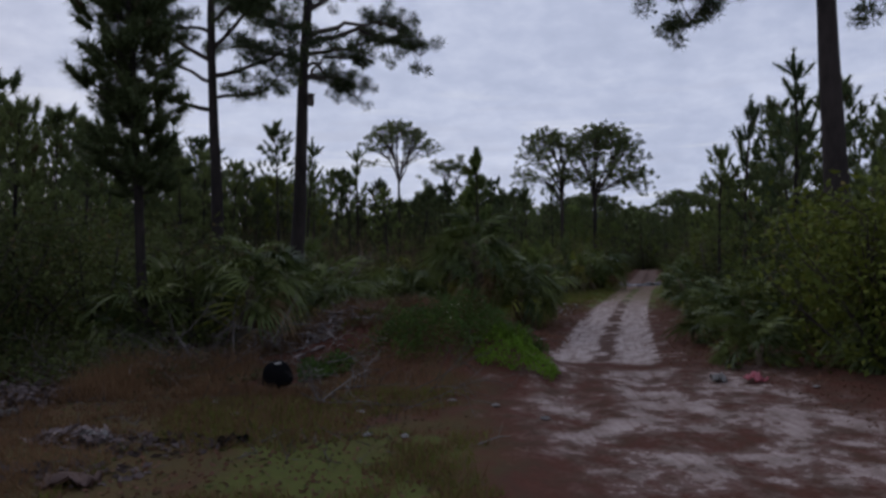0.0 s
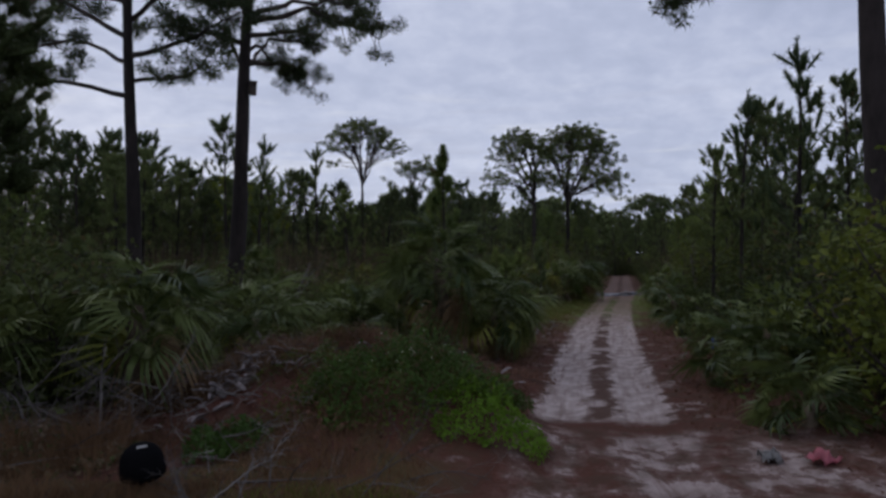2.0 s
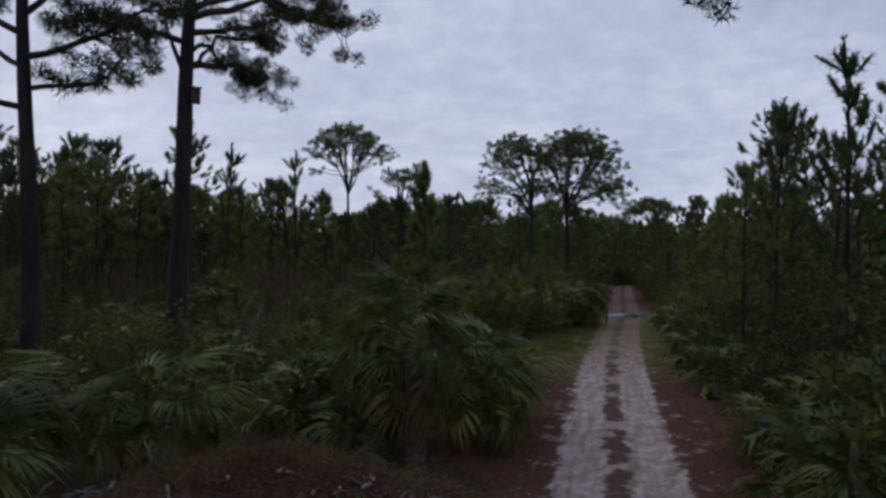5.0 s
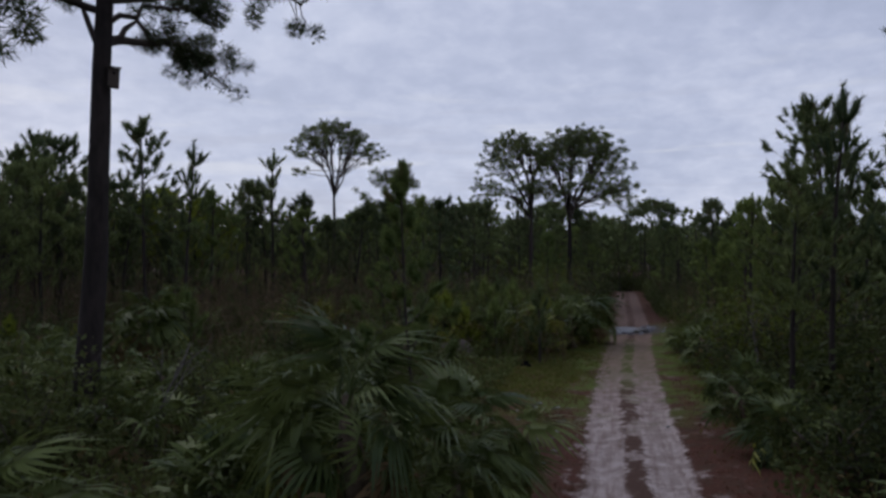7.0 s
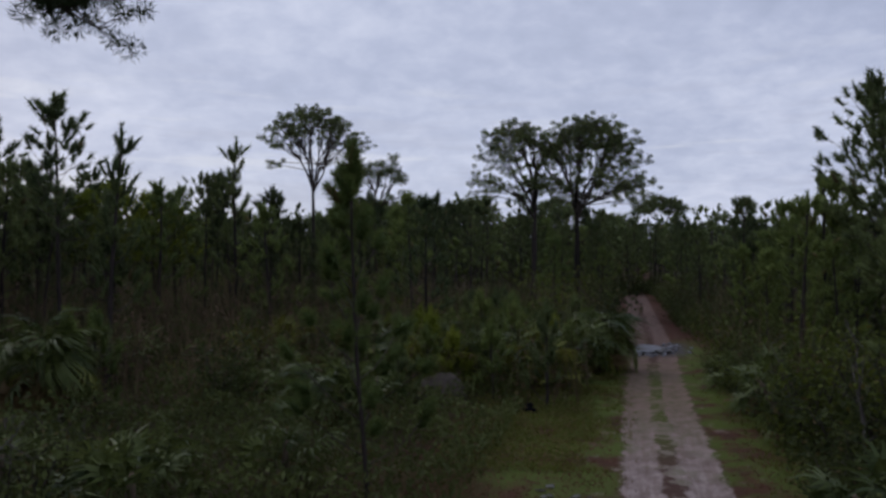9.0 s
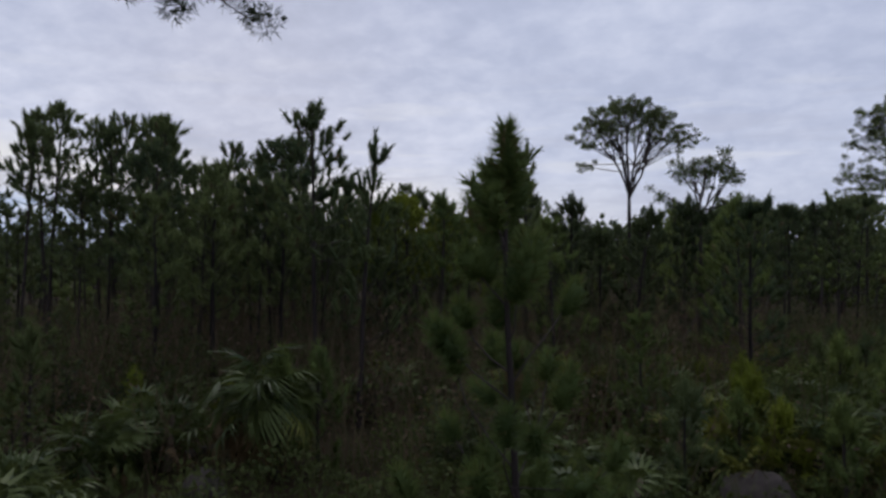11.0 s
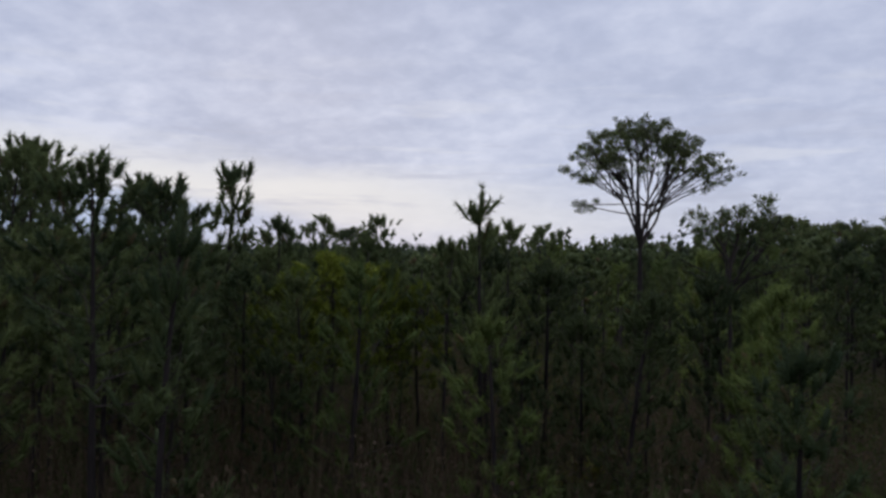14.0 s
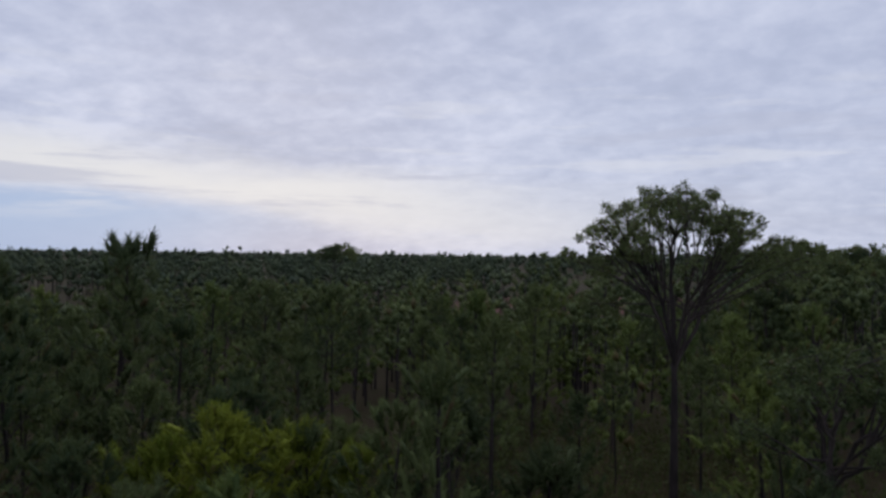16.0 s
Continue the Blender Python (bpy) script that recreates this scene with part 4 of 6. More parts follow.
TIPS = ((-1.6, 54.6, 7.4, 9), (-3.2, 55.8, 6.6, 9), (-7.1, 57.4, 8.9, 9), (-12.5, 47.8, 6.6, 9), (-4.4, 53.6, 5.4, 9), (-10.9, 50.6, 5.6, 9), (-13.6, 54.4, 7.7, 4), (-11.6, 56.8, 7.8, 4), (-10.2, 58.0, 7.2, 4),
        (-6.3, 55.0, 10.2, 7), (-8.2, 43.8, 9.1, 7), (-23.3, 60.9, 12.4, 2), (13.15, 27.1, 9.4, 7), (16.6, 29.6, 9.1, 0), (10.9, 28.6, 6.3, 2),
        (-25.1, 71, 10.6, 0), (-20.9, 71.3, 10.5, 5), (-19.3, 60, 9.8, 2), (-14.9, 82.9, 10.3, 0), (-10.2, 65.8, 10.0, 1), (3.3, 46.4, 7.0, 2), (21.4, 57.4, 7.8, 1), (20.6, 56, 7.7, 5),
        (-20.3, 55.3, 10.6, 8), (21.4, 44, 11.3, 8), (20.2, 43, 10.2, 5), (22.8, 45.5, 10.8, 1), (-9.2, 51.8, 8.1, 6), (-18.4, 45.2, 9.7, 0),
        (14.3, 29.8, 7.4, 2), (17.6, 27, 8.2, 1), (15.2, 25, 7.0, 2), (14.0, 22.0, 6.4, 0), (17, 22, 8.5, 5), (12.6, 19.6, 5.2, 6), (18.5, 32, 8.0, 0), (16.0, 35.5, 6.4, 2), (18, 40, 7.0, 0),
        (-8.6, 14.6, 5.4, 2), (-10.6, 17.0, 6.4, 2), (-12.6, 15.5, 6.0, 0), (-9.6, 19.5, 5.6, 2), (-14, 20, 7.0, 0), (-13, 24.5, 7.2, 2), (-11.2, 13.0, 5.0, 2),
        (-23, 49.5, 11.8, 5), (-28.6, 55, 13.0, 5), (-31, 50, 13.2, 5), (-33, 56, 13.8, 5), (-29, 47, 11.6, 5), (-24.6, 56.5, 11.6, 5), (-30.2, 52.6, 12.8, 1), (-27, 50.6, 11.8, 5), (-34.5, 52.4, 13.4, 5), (-26.2, 53.6, 11.8, 1), (-36.5, 49.4, 12.8, 5), (-35.2, 46.8, 11.8, 5), (-15.2, 47.5, 8.4, 5), (-13.4, 49.6, 8.2, 2),
        (16.6, 71.5, 6.0, 2), (16.2, 69.2, 5.2, 6), (24.2, 72.8, 6.4, 2), (17.2, 73.5, 7.0, 2), (17.6, 76.0, 7.6, 7), (24.6, 97, 8, 2), (30.5, 99, 8, 2), (31, 106, 8, 2), (34.4, 116, 8.6, 2), (18.6, 78, 8.2, 2), (24.4, 75, 7.2, 2), (21.4, 64, 6.2, 2), (27.4, 84, 8.4, 0), (20.6, 86, 8.0, 2), (26.6, 96, 7.4, 2), (28.6, 101, 8.6, 2))
taken = [(x, y) for x, y, *_ in TIPS] + list(SPOTS) + [(1.5, 30.85), (-3.8, 66.2), (-7.35, 23.6), (-5.6, 28.5), (-5.75, 13.9)]
for x, y, h, i in TIPS:
    plant(i, x, y, h)
made = 0
while made < 225:
    a, r = R.uniform(-1.14, 0.58), 12 + 66 * math.sqrt(R.uniform())
    x, y = 2 + r * math.sin(a), 31 + r * math.cos(a)
    if made < 34:
        y = R.uniform(36, 64)
        x = path_x(y) + R.uniform(4.0, 15)
    elif made < 60:
        x, y = R.uniform(-36, -13), R.uniform(26, 48)
    elif made < 100:
        x, y = R.uniform(-34, -11), R.uniform(40, 62)
    d = x - path_x(y)
    if -3.0 < d < 2.8 or (-8 < d < 0 and y < 53) or (x > -13 and y < 50 and d < 0 and R.uniform() < 0.93):
        continue
    if any((x - p) ** 2 + (y - q) ** 2 < 2.2 for p, q in taken) or (abs(x - 1) < 3.5 and y < 47):
        continue
    taken.append((x, y))
    made += 1
    h = R.uniform(5.0, 8.0) if y < 62 else R.uniform(7.2, 10.2)
    h = R.uniform(5.0, 7.4) if d > 0 and y > 50 else h
    h = R.uniform(8.2, 11.2) if x < -13 and y < 70 else h
    if math.hypot(x - 3.5, y - 26) < 27:
        h = R.uniform(4.5, 7.0)
    bare_stand = x < -3 and 38 < y < 78
    if bare_stand:
        h = R.uniform(7.0, 9.3)
    if -1.14 < math.atan2(x - 4.2, y - 25.3) < -0.87 and y < 48:
        h = R.uniform(2.4, 4.0)
    plant(int(R.choice((0, 1, 5, 0, 2))) if bare_stand else int(R.choice((0, 2, 2, 3, 6, 6, 3, 9, 7, 9) if x > -14 else (0, 1, 2, 2, 0, 6) if x > -22 else (5, 5, 1, 6))), x, y, h)


SAPLINGS = [pine("pine_sapling", standing(x, y), lab, mat, "pine saplings", R, h, 0.03, 0.75, 13, 2, 64, 0.20, 0.016, 0.03, tuft_len=0.36, rise=0.45, shape=1.0, peak=0.40, core=0.065)
            for x, y, h, mat, lab in ((5.2, 40.4, 2.2, NEEDLE_YOUNG, "fresh green pine sapling among palmettos"), (4.0, 42.2, 1.8, NEEDLE_LIME, "yellow-green pine sapling among palmettos"), (2.2, 39.6, 2.6, NEEDLE, "dark green pine sapling in brush"))]
for k in range(34):
    y = R.uniform(37, 50) if k < 18 else R.uniform(30, 62)
    x = path_x(y) - R.uniform(3.0, 9.5) if k < 18 else R.uniform(-16, 4)
    if abs(x - 3.5) < 1.6 and abs(y - 40) < 1.8 or abs(x - path_x(y)) < 2.6:
        continue
    copy_thing(SAPLINGS[int(R.choice((0, 0, 1, 2)))], standing(x, y, R.uniform(0, 360), R.uniform(0.6, 1.3)))


for k in range(46):
    x = R.uniform(-5, 8.5)
    y = 51.5 + 0.42 * (x + 1.4) + R.uniform(-5.0, 3.5)
    if abs(x - path_x(y)) > 2.6:
        copy_thing(SAPLINGS[int(R.choice((0, 0, 2, 2, 1)))], standing(x, y, R.uniform(0, 360), R.uniform(0.55, 1.05)))


# ---- palms and shrubs ----
palm(1.05, 20.1, "large cabbage palm with drooping shredded fan fronds", R, 30, 2.3, 1.1, 6, 3)
palm(2.25, 21.0, "low cabbage palm with yellowing lower fronds", R, 30, 1.1, 1.0, 4, 7)
palm(0.0, 20.0, "fan palm half hidden in brush", R, 20, 0.7, 0.95, 3, 2)
palm(-3.95, 14.6, "dark cabbage palm leaning over dead branches", R, 30, 1.5, 1.05, 4, 1)
palm(-5.9, 14.2, "dark cabbage palm with hanging fronds", R, 26, 0.9, 1.2, 4, 0)
palm(-3.3, 19.6, "fan palm among dry brush", R, 24, 1.1, 1.05, 4, 2)
palm(-5.8, 19.6, "fan palm among dark shrubs", R, 24, 1.2, 1.2, 3, 1)
palm(-7.6, 17.0, "fan palm in deep shade", R, 22, 1.0, 1.2, 3, 1)
palm(5.75, 13.2, "fan palm on the bank with yellow fronds", R, 20, 0.2, 0.85, 3, 6)
palm(7.6, 12.4, "fan palm with shredded grey-green fronds", R, 24, 0.5, 0.95, 5, 3)
palm(6.5, 16.6, "low fan palm with yellow-green fronds", R, 20, 0.2, 1.0, 2, 7)
palm(8.4, 19.4, "low fan palm beside the sandy track", R, 20, 0.3, 0.95, 3, 7)
palm(9.3, 25.4, "spreading fan palm beside the sandy track", R, 22, 0.4, 1.05, 3, 4)
palm(-7.75, 38.2, "large cabbage palm with pale hanging dead fronds", R, 34, 1.9, 1.3, 12, 3)
palm(-8.9, 39.8, "cabbage palm with pale hanging dead fronds", R, 26, 1.0, 1.2, 8, 4)
palm(-11.9, 43.6, "broad cabbage palm among young pines", R, 30, 0.8, 1.35, 6, 2)
palm(-7.9, 47.0, "yellowing fan palm beside a fallen log", R, 14, 0.3, 1.2, 4, 9)
palm(2.75, 23.3, "fan palm behind a larger cabbage palm", R, 26, 1.1, 1.15, 3, 2)
palm(-0.1, 23.4, "fan palm in dense green brush", R, 26, 1.1, 1.1, 3, 2)
palm(0.1, 38.6, "low fan palm with pale green fronds", R, 24, 0.6, 1.25, 3, 4)
palm(2.5, 43.4, "fan palm with pale green fronds beside saplings", R, 26, 0.8, 1.3, 3, 4)
palm(1.5, 41.9, "low fan palm with yellow fronds beside a boulder", R, 20, 0.4, 1.1, 3, 5)
palm(5.6, 43.8, "fan palm with yellow and dry fronds", R, 22, 0.5, 1.2, 6, 3)
palm(-11.8, 37.6, "dark low fan palm in brush", R, 22, 0.4, 1.2, 2, 0)
palm(10.4, 46.8, "cabbage palm arching over the track", R, 30, 1.3, 1.35, 4, 2)
palm(-10.4, 35.6, "fan palm in dark brush", R, 24, 0.6, 1.2, 4, 1)
SHRUB_KINDS = ((2.4, 1.5, 1050, 0.17, SHRUB, "dense dark green wax myrtle shrub"), (2.9, 1.5, 1100, 0.145, SHRUB_YELLOW, "tall yellow-green leafy shrub"),
               (1.5, 1.2, 1200, 0.12, SHRUB, "low dark green leafy shrub"), (1.7, 1.3, 1000, 0.10, TWIG_LEAF, "brown twiggy half-dead brush"), (3.4, 2.0, 2900, 0.12, SHRUB, "tall dense dark green shrub under the pines"))
SHRUBS = [shrub(standing(x, y), lab, R, h, r, n, leaf, mat) for (h, r, n, leaf, mat, lab), (x, y) in zip(SHRUB_KINDS, ((10.0, 13.4), (8.9, 13.8), (9.4, 17.5), (-6.0, 20.6), (-9.2, 13.0)))]
PALMETTOS = [palmetto(standing(x, y), lab, R, 19, h, mat) for x, y, h, mat, lab in (
    (5.0, 43.4, 1.0, PALM, "green saw palmetto clump with fan fronds"), (7.6, 43.8, 1.3, PALM, "green saw palmetto clump with fan fronds"),
    (3.4, 42.6, 0.9, PALM_GOLD, "yellow-green saw palmetto clump"), (6.3, 46.0, 1.4, PALM, "tall green saw palmetto clump"))]


def sow(count, box, masters, lo, hi, left=-2.2, right=2.4, off=False):
    """Copies strewn over a box of the plan, off the track; off: x is counted from the track's middle."""
    n = 0
    while n < count:
        x, y = R.uniform(box[0], box[1]), R.uniform(box[2], box[3])
        x = x + path_x(y) if off else x
        along_view = ((x - 2.5) * -16.7 + (y - 27) * 19.2) / 647.5
        if 0.3 < along_view < 0.97 and abs((x - 2.5) * 19.2 + (y - 27) * 16.7) / 25.4 < 1.7:
            continue
        if left <= x - path_x(y) < right or (abs(x - 1.5) < 2.2 and y < 40 and hi > 1.25):
            continue
        n += 1
        copy_thing(masters[int(R.integers(len(masters)))], standing(x, y, R.uniform(0, 360), R.uniform(lo, hi)))


sow(32, (-9.5, -2.4, 42.5, 52), [PALMETTOS[0], PALMETTOS[1], PALMETTOS[3]] * 3 + [PALMETTOS[2]], 0.85, 1.15, off=True)
sow(4, (-8.5, -3.6, 41.5, 47), [PALMETTOS[2]], 0.7, 1.0, off=True)
sow(34, (-14, 1.5, 26, 46), [PALMETTOS[0], PALMETTOS[1], PALMETTOS[3]], 0.6, 1.0)
sow(26, (-5, 8, 46, 57), [PALMETTOS[0], PALMETTOS[1], PALMETTOS[2]], 0.8, 1.2)
sow(26, (2.4, 7.0, 17, 46), [PALMETTOS[0], PALMETTOS[1], PALMETTOS[3]], 0.6, 1.0, off=True)
sow(14, (-9, 0, 21, 28), [SHRUBS[0], SHRUBS[2], PALMETTOS[0]], 0.6, 0.9)
sow(14, (3.6, 8, 10, 18), [SHRUBS[0], SHRUBS[1]], 0.9, 1.2, right=4.4, off=True)
sow(24, (3.2, 10, 15, 36), [SHRUBS[0], SHRUBS[2], SHRUBS[0], SHRUBS[1]], 0.8, 1.2, off=True)
sow(20, (-13, -5, 14, 22), [SHRUBS[2], SHRUBS[2], SHRUBS[0], SHRUBS[4]], 0.8, 1.1)
sow(30, (-20, -3, 21, 46), [SHRUBS[0], SHRUBS[2], SHRUBS[0], SHRUBS[3]], 0.7, 1.2)
sow(34, (-34, 34, 50, 78), SHRUBS[:4], 0.8, 1.4)
sow(16, (-10, 9, 50, 60), [SHRUBS[3]], 1.0, 1.5)
sow(12, (-4.4, -2.3, 55, 95), [SHRUBS[0], SHRUBS[2]], 0.8, 1.2, off=True)
sow(12, (2.2, 4.4, 55, 95), [SHRUBS[0], SHRUBS[2]], 0.8, 1.2, right=2.1, off=True)
sow(9, (-2.4, 2.6, 98, 102), [SHRUBS[0], SHRUBS[2]], 0.9, 1.3, 0, 0, True)
sow(7, (-11.5, -7.0, 11.8, 15.5), [SHRUBS[4]], 0.85, 1.15)
sow(12, (2.2, 4.2, 26, 50), [SHRUBS[2], SHRUBS[0]], 0.6, 0.9, right=2.0, off=True)


# ---- undergrowth and far woods, past counting ----
def stuff(name, geo, mat, label, category):
    return tagged(new(name, geo.mesh(name, mat)), label, category, kind="stuff")


def thicket(name, count, where, tall, leaf, mat, label, twigs=0, category="undergrowth"):
    """Leaves and twigs on and over the ground, in clumps; where(rng, n) gives the x and y of n points."""
    g = Geo()
    x, y = where(R, count)
    hump = np.array([0.5 + 0.8 * noise.noise((a * 0.55, b * 0.55, 11)) for a, b in zip(x, y)])
    z0 = np.array([ground_z(a, b) for a, b in zip(x, y)])
    z = z0 + tall * np.clip(hump, 0.08, 1.2) * R.uniform(0.05, 1, count) ** 0.6
    keep = hump > 0.12
    g.leaves(np.stack((x, y, z), 1)[keep], leaf, R)
    if twigs:
        pick = R.integers(count, size=twigs)
        base = np.stack((x, y, z0), 1)[pick]
        way = R.normal(size=(twigs, 3)) * (0.3, 0.3, 0.2) + (0, 0, 1)
        g.needles(base, way / np.linalg.norm(way, axis=1)[:, None], tall * R.uniform(0.5, 1.5, twigs), 0.03, R)
    return stuff(name, g, mat, label, category)


def sector(a0, a1, r0, r1, left=-2.6, right=2.4):
    def where(rng, n):
        xs, ys = [], []
        while len(xs) < n:
            a, r = rng.uniform(a0, a1, 4000), np.sqrt(rng.uniform(r0 * r0, r1 * r1, 4000))
            x, y = 2 + r * np.sin(a), 20 + r * np.cos(a)
            d = x - (3.2 + 0.295 * (y - 14.4))
            ok = (d < left) | (d > right)
            xs += list(x[ok])
            ys += list(y[ok])
        return np.array(xs[:n]), np.array(ys[:n])
    return where


def strip(x0, x1, y0, y1):
    """A stretch along the track, x counted from its middle."""
    def where(rng, n):
        y = rng.uniform(y0, y1, n)
        return rng.uniform(x0, x1, n) + 3.2 + 0.295 * (y - 14.4) + 0.028 * np.maximum(0, 14.4 - y) ** 2, y
    return where


thicket("undergrowth", 54000, sector(-1.15, 0.6, 24, 66), 2.6, 0.24, SHRUB, "dark green tangled undergrowth below the pines", 2500)
thicket("brown_brush", 27000, sector(-1.15, 0.6, 20, 60), 3.0, 0.15, TWIG_LEAF, "bare brown brush and dead stalks below the pines", 9000)
thicket("brown_brush", 16000, sector(-0.78, 0.05, 26, 45), 4.0, 0.15, TWIG_LEAF, "tall bare brown brush between the pines", 5000)
thicket("undergrowth", 30000, strip(-17, -4.5, 21, 45), 1.3, 0.15, SHRUB, "dark green undergrowth beside the clearing", 1500)
thicket("undergrowth", 26000, strip(2.0, 14, 14, 46), 1.3, 0.14, SHRUB, "dark green undergrowth along the track", 1500)
thicket("undergrowth", 14000, strip(-46, -26, 66, 92), 2.6, 0.26, SHRUB, "dark green brush between young pines", 1200)
thicket("brown_brush", 9000, strip(-48, -22, 60, 92), 2.8, 0.16, TWIG_LEAF, "bare brown brush between young pines", 3000)
thicket("ground_weeds", 12000, strip(-6.0, -2.4, 33, 43), 0.22, 0.07, GRASS, "low green weeds in the clearing", 0)
thicket("yellow_brush", 7500, strip(-14, -3.0, 45, 62), 2.2, 0.13, SHRUB_YELLOW, "yellow-green leafy brush", 300)
thicket("yellow_brush", 5000, strip(2.4, 12, 45, 62), 2.0, 0.13, SHRUB_YELLOW, "yellow-green leafy brush beyond the track", 200)
thicket("undergrowth", 7000, strip(-6.5, -2.0, 55, 97), 2.0, 0.20, SHRUB, "dark green undergrowth beside the far track", 300)
thicket("undergrowth", 7000, strip(1.9, 6.5, 55, 97), 2.0, 0.20, SHRUB, "dark green undergrowth beside the far track", 300)


def far_woods(name, count, r0, r1, lo, hi, blobs, lump, wide, spikes, low, mat, label):
    trunk, crown = Geo(), Geo()
    for _ in range(count):
        a, r = R.uniform(-1.2, 0.72), math.sqrt(R.uniform(r0 * r0, r1 * r1))
        x, y = 2 + r * math.sin(a), 30 + r * math.cos(a)
        if (abs(x - path_x(y)) < 2.8 and y < 100) or ((x + 58) / 30) ** 2 + ((y - 235) / 60) ** 2 < 1 or (abs(a + 0.275) < 0.022 and 100 < r < 180):
            continue
        swell = 0.5 + 0.5 * noise.noise((x * 0.035, y * 0.035, 8)) + 0.25 * noise.noise((x * 0.012, y * 0.012, 3))
        h = lo + (hi - lo) * min(1.1, max(0.0, 0.65 * swell + 0.45 * R.uniform()))
        h = h * (1.2 if -0.32 < a < 0.15 else 1.0) * (1.28 if R.uniform() < 0.035 else 1.0)
        h = h * (0.72 if a < -0.84 and r < 125 else 1.0)
        trunk.tube([(x, y, 0), (x, y, h * 0.8)], (0.16, 0.07), 3)
        n = blobs
        up = R.uniform(low, 0.98, n)
        ang = R.uniform(0, 6.3, n)
        rad = wide * np.sin(np.pi * np.clip((up - low + 0.15) / (1.15 - low), 0, 1)) ** 0.7 * R.uniform(0.2, 1, n)
        base = np.stack((x + rad * np.cos(ang), y + rad * np.sin(ang), up * h - 0.2), 1)
        crown.lumps(base, lump * R.uniform(0.6, 1.25, n), R, 1.15)
        base = np.repeat(base, spikes, 0)
        way = np.stack((np.repeat(np.cos(ang), spikes), np.repeat(np.sin(ang), spikes), R.uniform(0.1, 1.6, n * spikes)), 1) + R.normal(size=(n * spikes, 3)) * 0.6
        crown.needles(base, way / np.linalg.norm(way, axis=1)[:, None], lump * R.uniform(1.4, 2.4, n * spikes), lump * 0.5, R)
    stuff(name + "_trunks", trunk, BARK, "thin dark trunks of distant pines", "woods")
    stuff(name, crown, mat, label, "woods")


far_woods("far_woods", 540, 66, 120, 6, 10.8, 18, 0.32, 1.7, 8, 0.46, NEEDLE, "dark green pine woods farther off")
def side_woods(name, count, x0, x1, y0, y1, mat, label):
    trunk, crown = Geo(), Geo()
    for _ in range(count):
        x, y, h = R.uniform(x0, x1), R.uniform(y0, y1), R.uniform(5.5, 9.5)
        z0 = ground_z(x, y)
        trunk.tube([(x, y, z0 - 0.1), (x, y, z0 + h * 0.85)], (0.13, 0.05), 4)
        up, ang = R.uniform(0.2, 0.98, 22), R.uniform(0, 6.3, 22)
        rad = 1.6 * np.sin(np.pi * np.clip((up - 0.05) / 1.0, 0, 1)) ** 0.7 * R.uniform(0.2, 1, 22)
        at = np.stack((x + rad * np.cos(ang), y + rad * np.sin(ang), z0 + up * h), 1)
        crown.lumps(at, 0.3 * R.uniform(0.6, 1.25, 22), R, 1.15)
        at = np.repeat(at, 6, 0)
        way = R.normal(size=(len(at), 3)) + (0, 0, 0.5)
        crown.needles(at, way / np.linalg.norm(way, axis=1)[:, None], R.uniform(0.4, 0.65, len(at)), 0.13, R)
    stuff(name + "_trunks", trunk, BARK, "thin dark trunks of pines beside the clearing", "woods")
    stuff(name, crown, mat, label, "woods")


side_woods("side_woods", 90, 19, 52, 6, 56, NEEDLE, "dark green pine woods beyond the track's bank")
side_woods("side_woods", 80, -52, -17, 4, 34, NEEDLE, "dark green pine woods beside the clearing")
# Unseen pines on both sides, added to block skylight over the track's start.
side_woods("side_woods", 34, -21, -9.5, -6, 10, NEEDLE, "unseen pine woods beside the start of the track, added for shade")
side_woods("side_woods", 22, 12, 24, -4, 7, NEEDLE, "unseen pine woods across the track's bend, added for shade")
far_woods("young_woods", 340, 52, 130, 3.6, 6.4, 16, 0.30, 1.7, 8, 0.36, NEEDLE_YOUNG, "fresh green young pines between the trees")
# The woods from here on carry haze in their needle colour.
far_woods("distant_woods", 640, 115, 270, 7.0, 12.2, 20, 0.46, 2.2, 3, 0.52, NEEDLE_HAZED, "dark distant pine woods below the horizon")
far_woods("distant_woods", 520, 110, 290, 6.5, 11.6, 20, 0.46, 2.2, 3, 0.48, NEEDLE_HAZED, "fresh green distant pine woods below the horizon")
far_woods("horizon_woods", 1900, 330, 1000, 8.0, 13.4, 5, 1.7, 2.8, 1, 0.2, NEEDLE_HAZED, "dark treeline on the horizon")


# ---- water ----
def build_puddle():
    g = Geo()
    pts = [(14.5 + 0.25 * 1.2 * math.sin(a) + 0.95 * math.cos(a), 54 + 1.5 * math.sin(a), 0) for a in np.linspace(0, 2 * math.pi, 41)[:-1]]
    g.add([(14.5, 54, 0)] + pts, [(0, 1 + i, 1 + (i + 1) % 40) for i in range(40)])
    m, gr, bsdf, out = material("puddle_water")
    bsdf.inputs["Base Color"].default_value = (0.10, 0.10, 0.115, 1)
    bsdf.inputs["Roughness"].default_value = 0.42
    bsdf.inputs["IOR"].default_value = 1.33
    co = m.node_tree.nodes.new("ShaderNodeTexCoord").outputs["Object"]
    b = node(m.node_tree, "ShaderNodeBump", Strength=0.05, Distance=0.02)
    m.node_tree.links.new(gr.noise(co, 6.0, 2.0), b.inputs["Height"])
    m.node_tree.links.new(b.outputs[0], bsdf.inputs["Normal"])
    ob = new("water", g.mesh("water", m))
    ob.location.z = -0.07
    tagged(ob, "muddy puddle across the track, mirroring the sky", "puddle", kind="structure")


build_puddle()


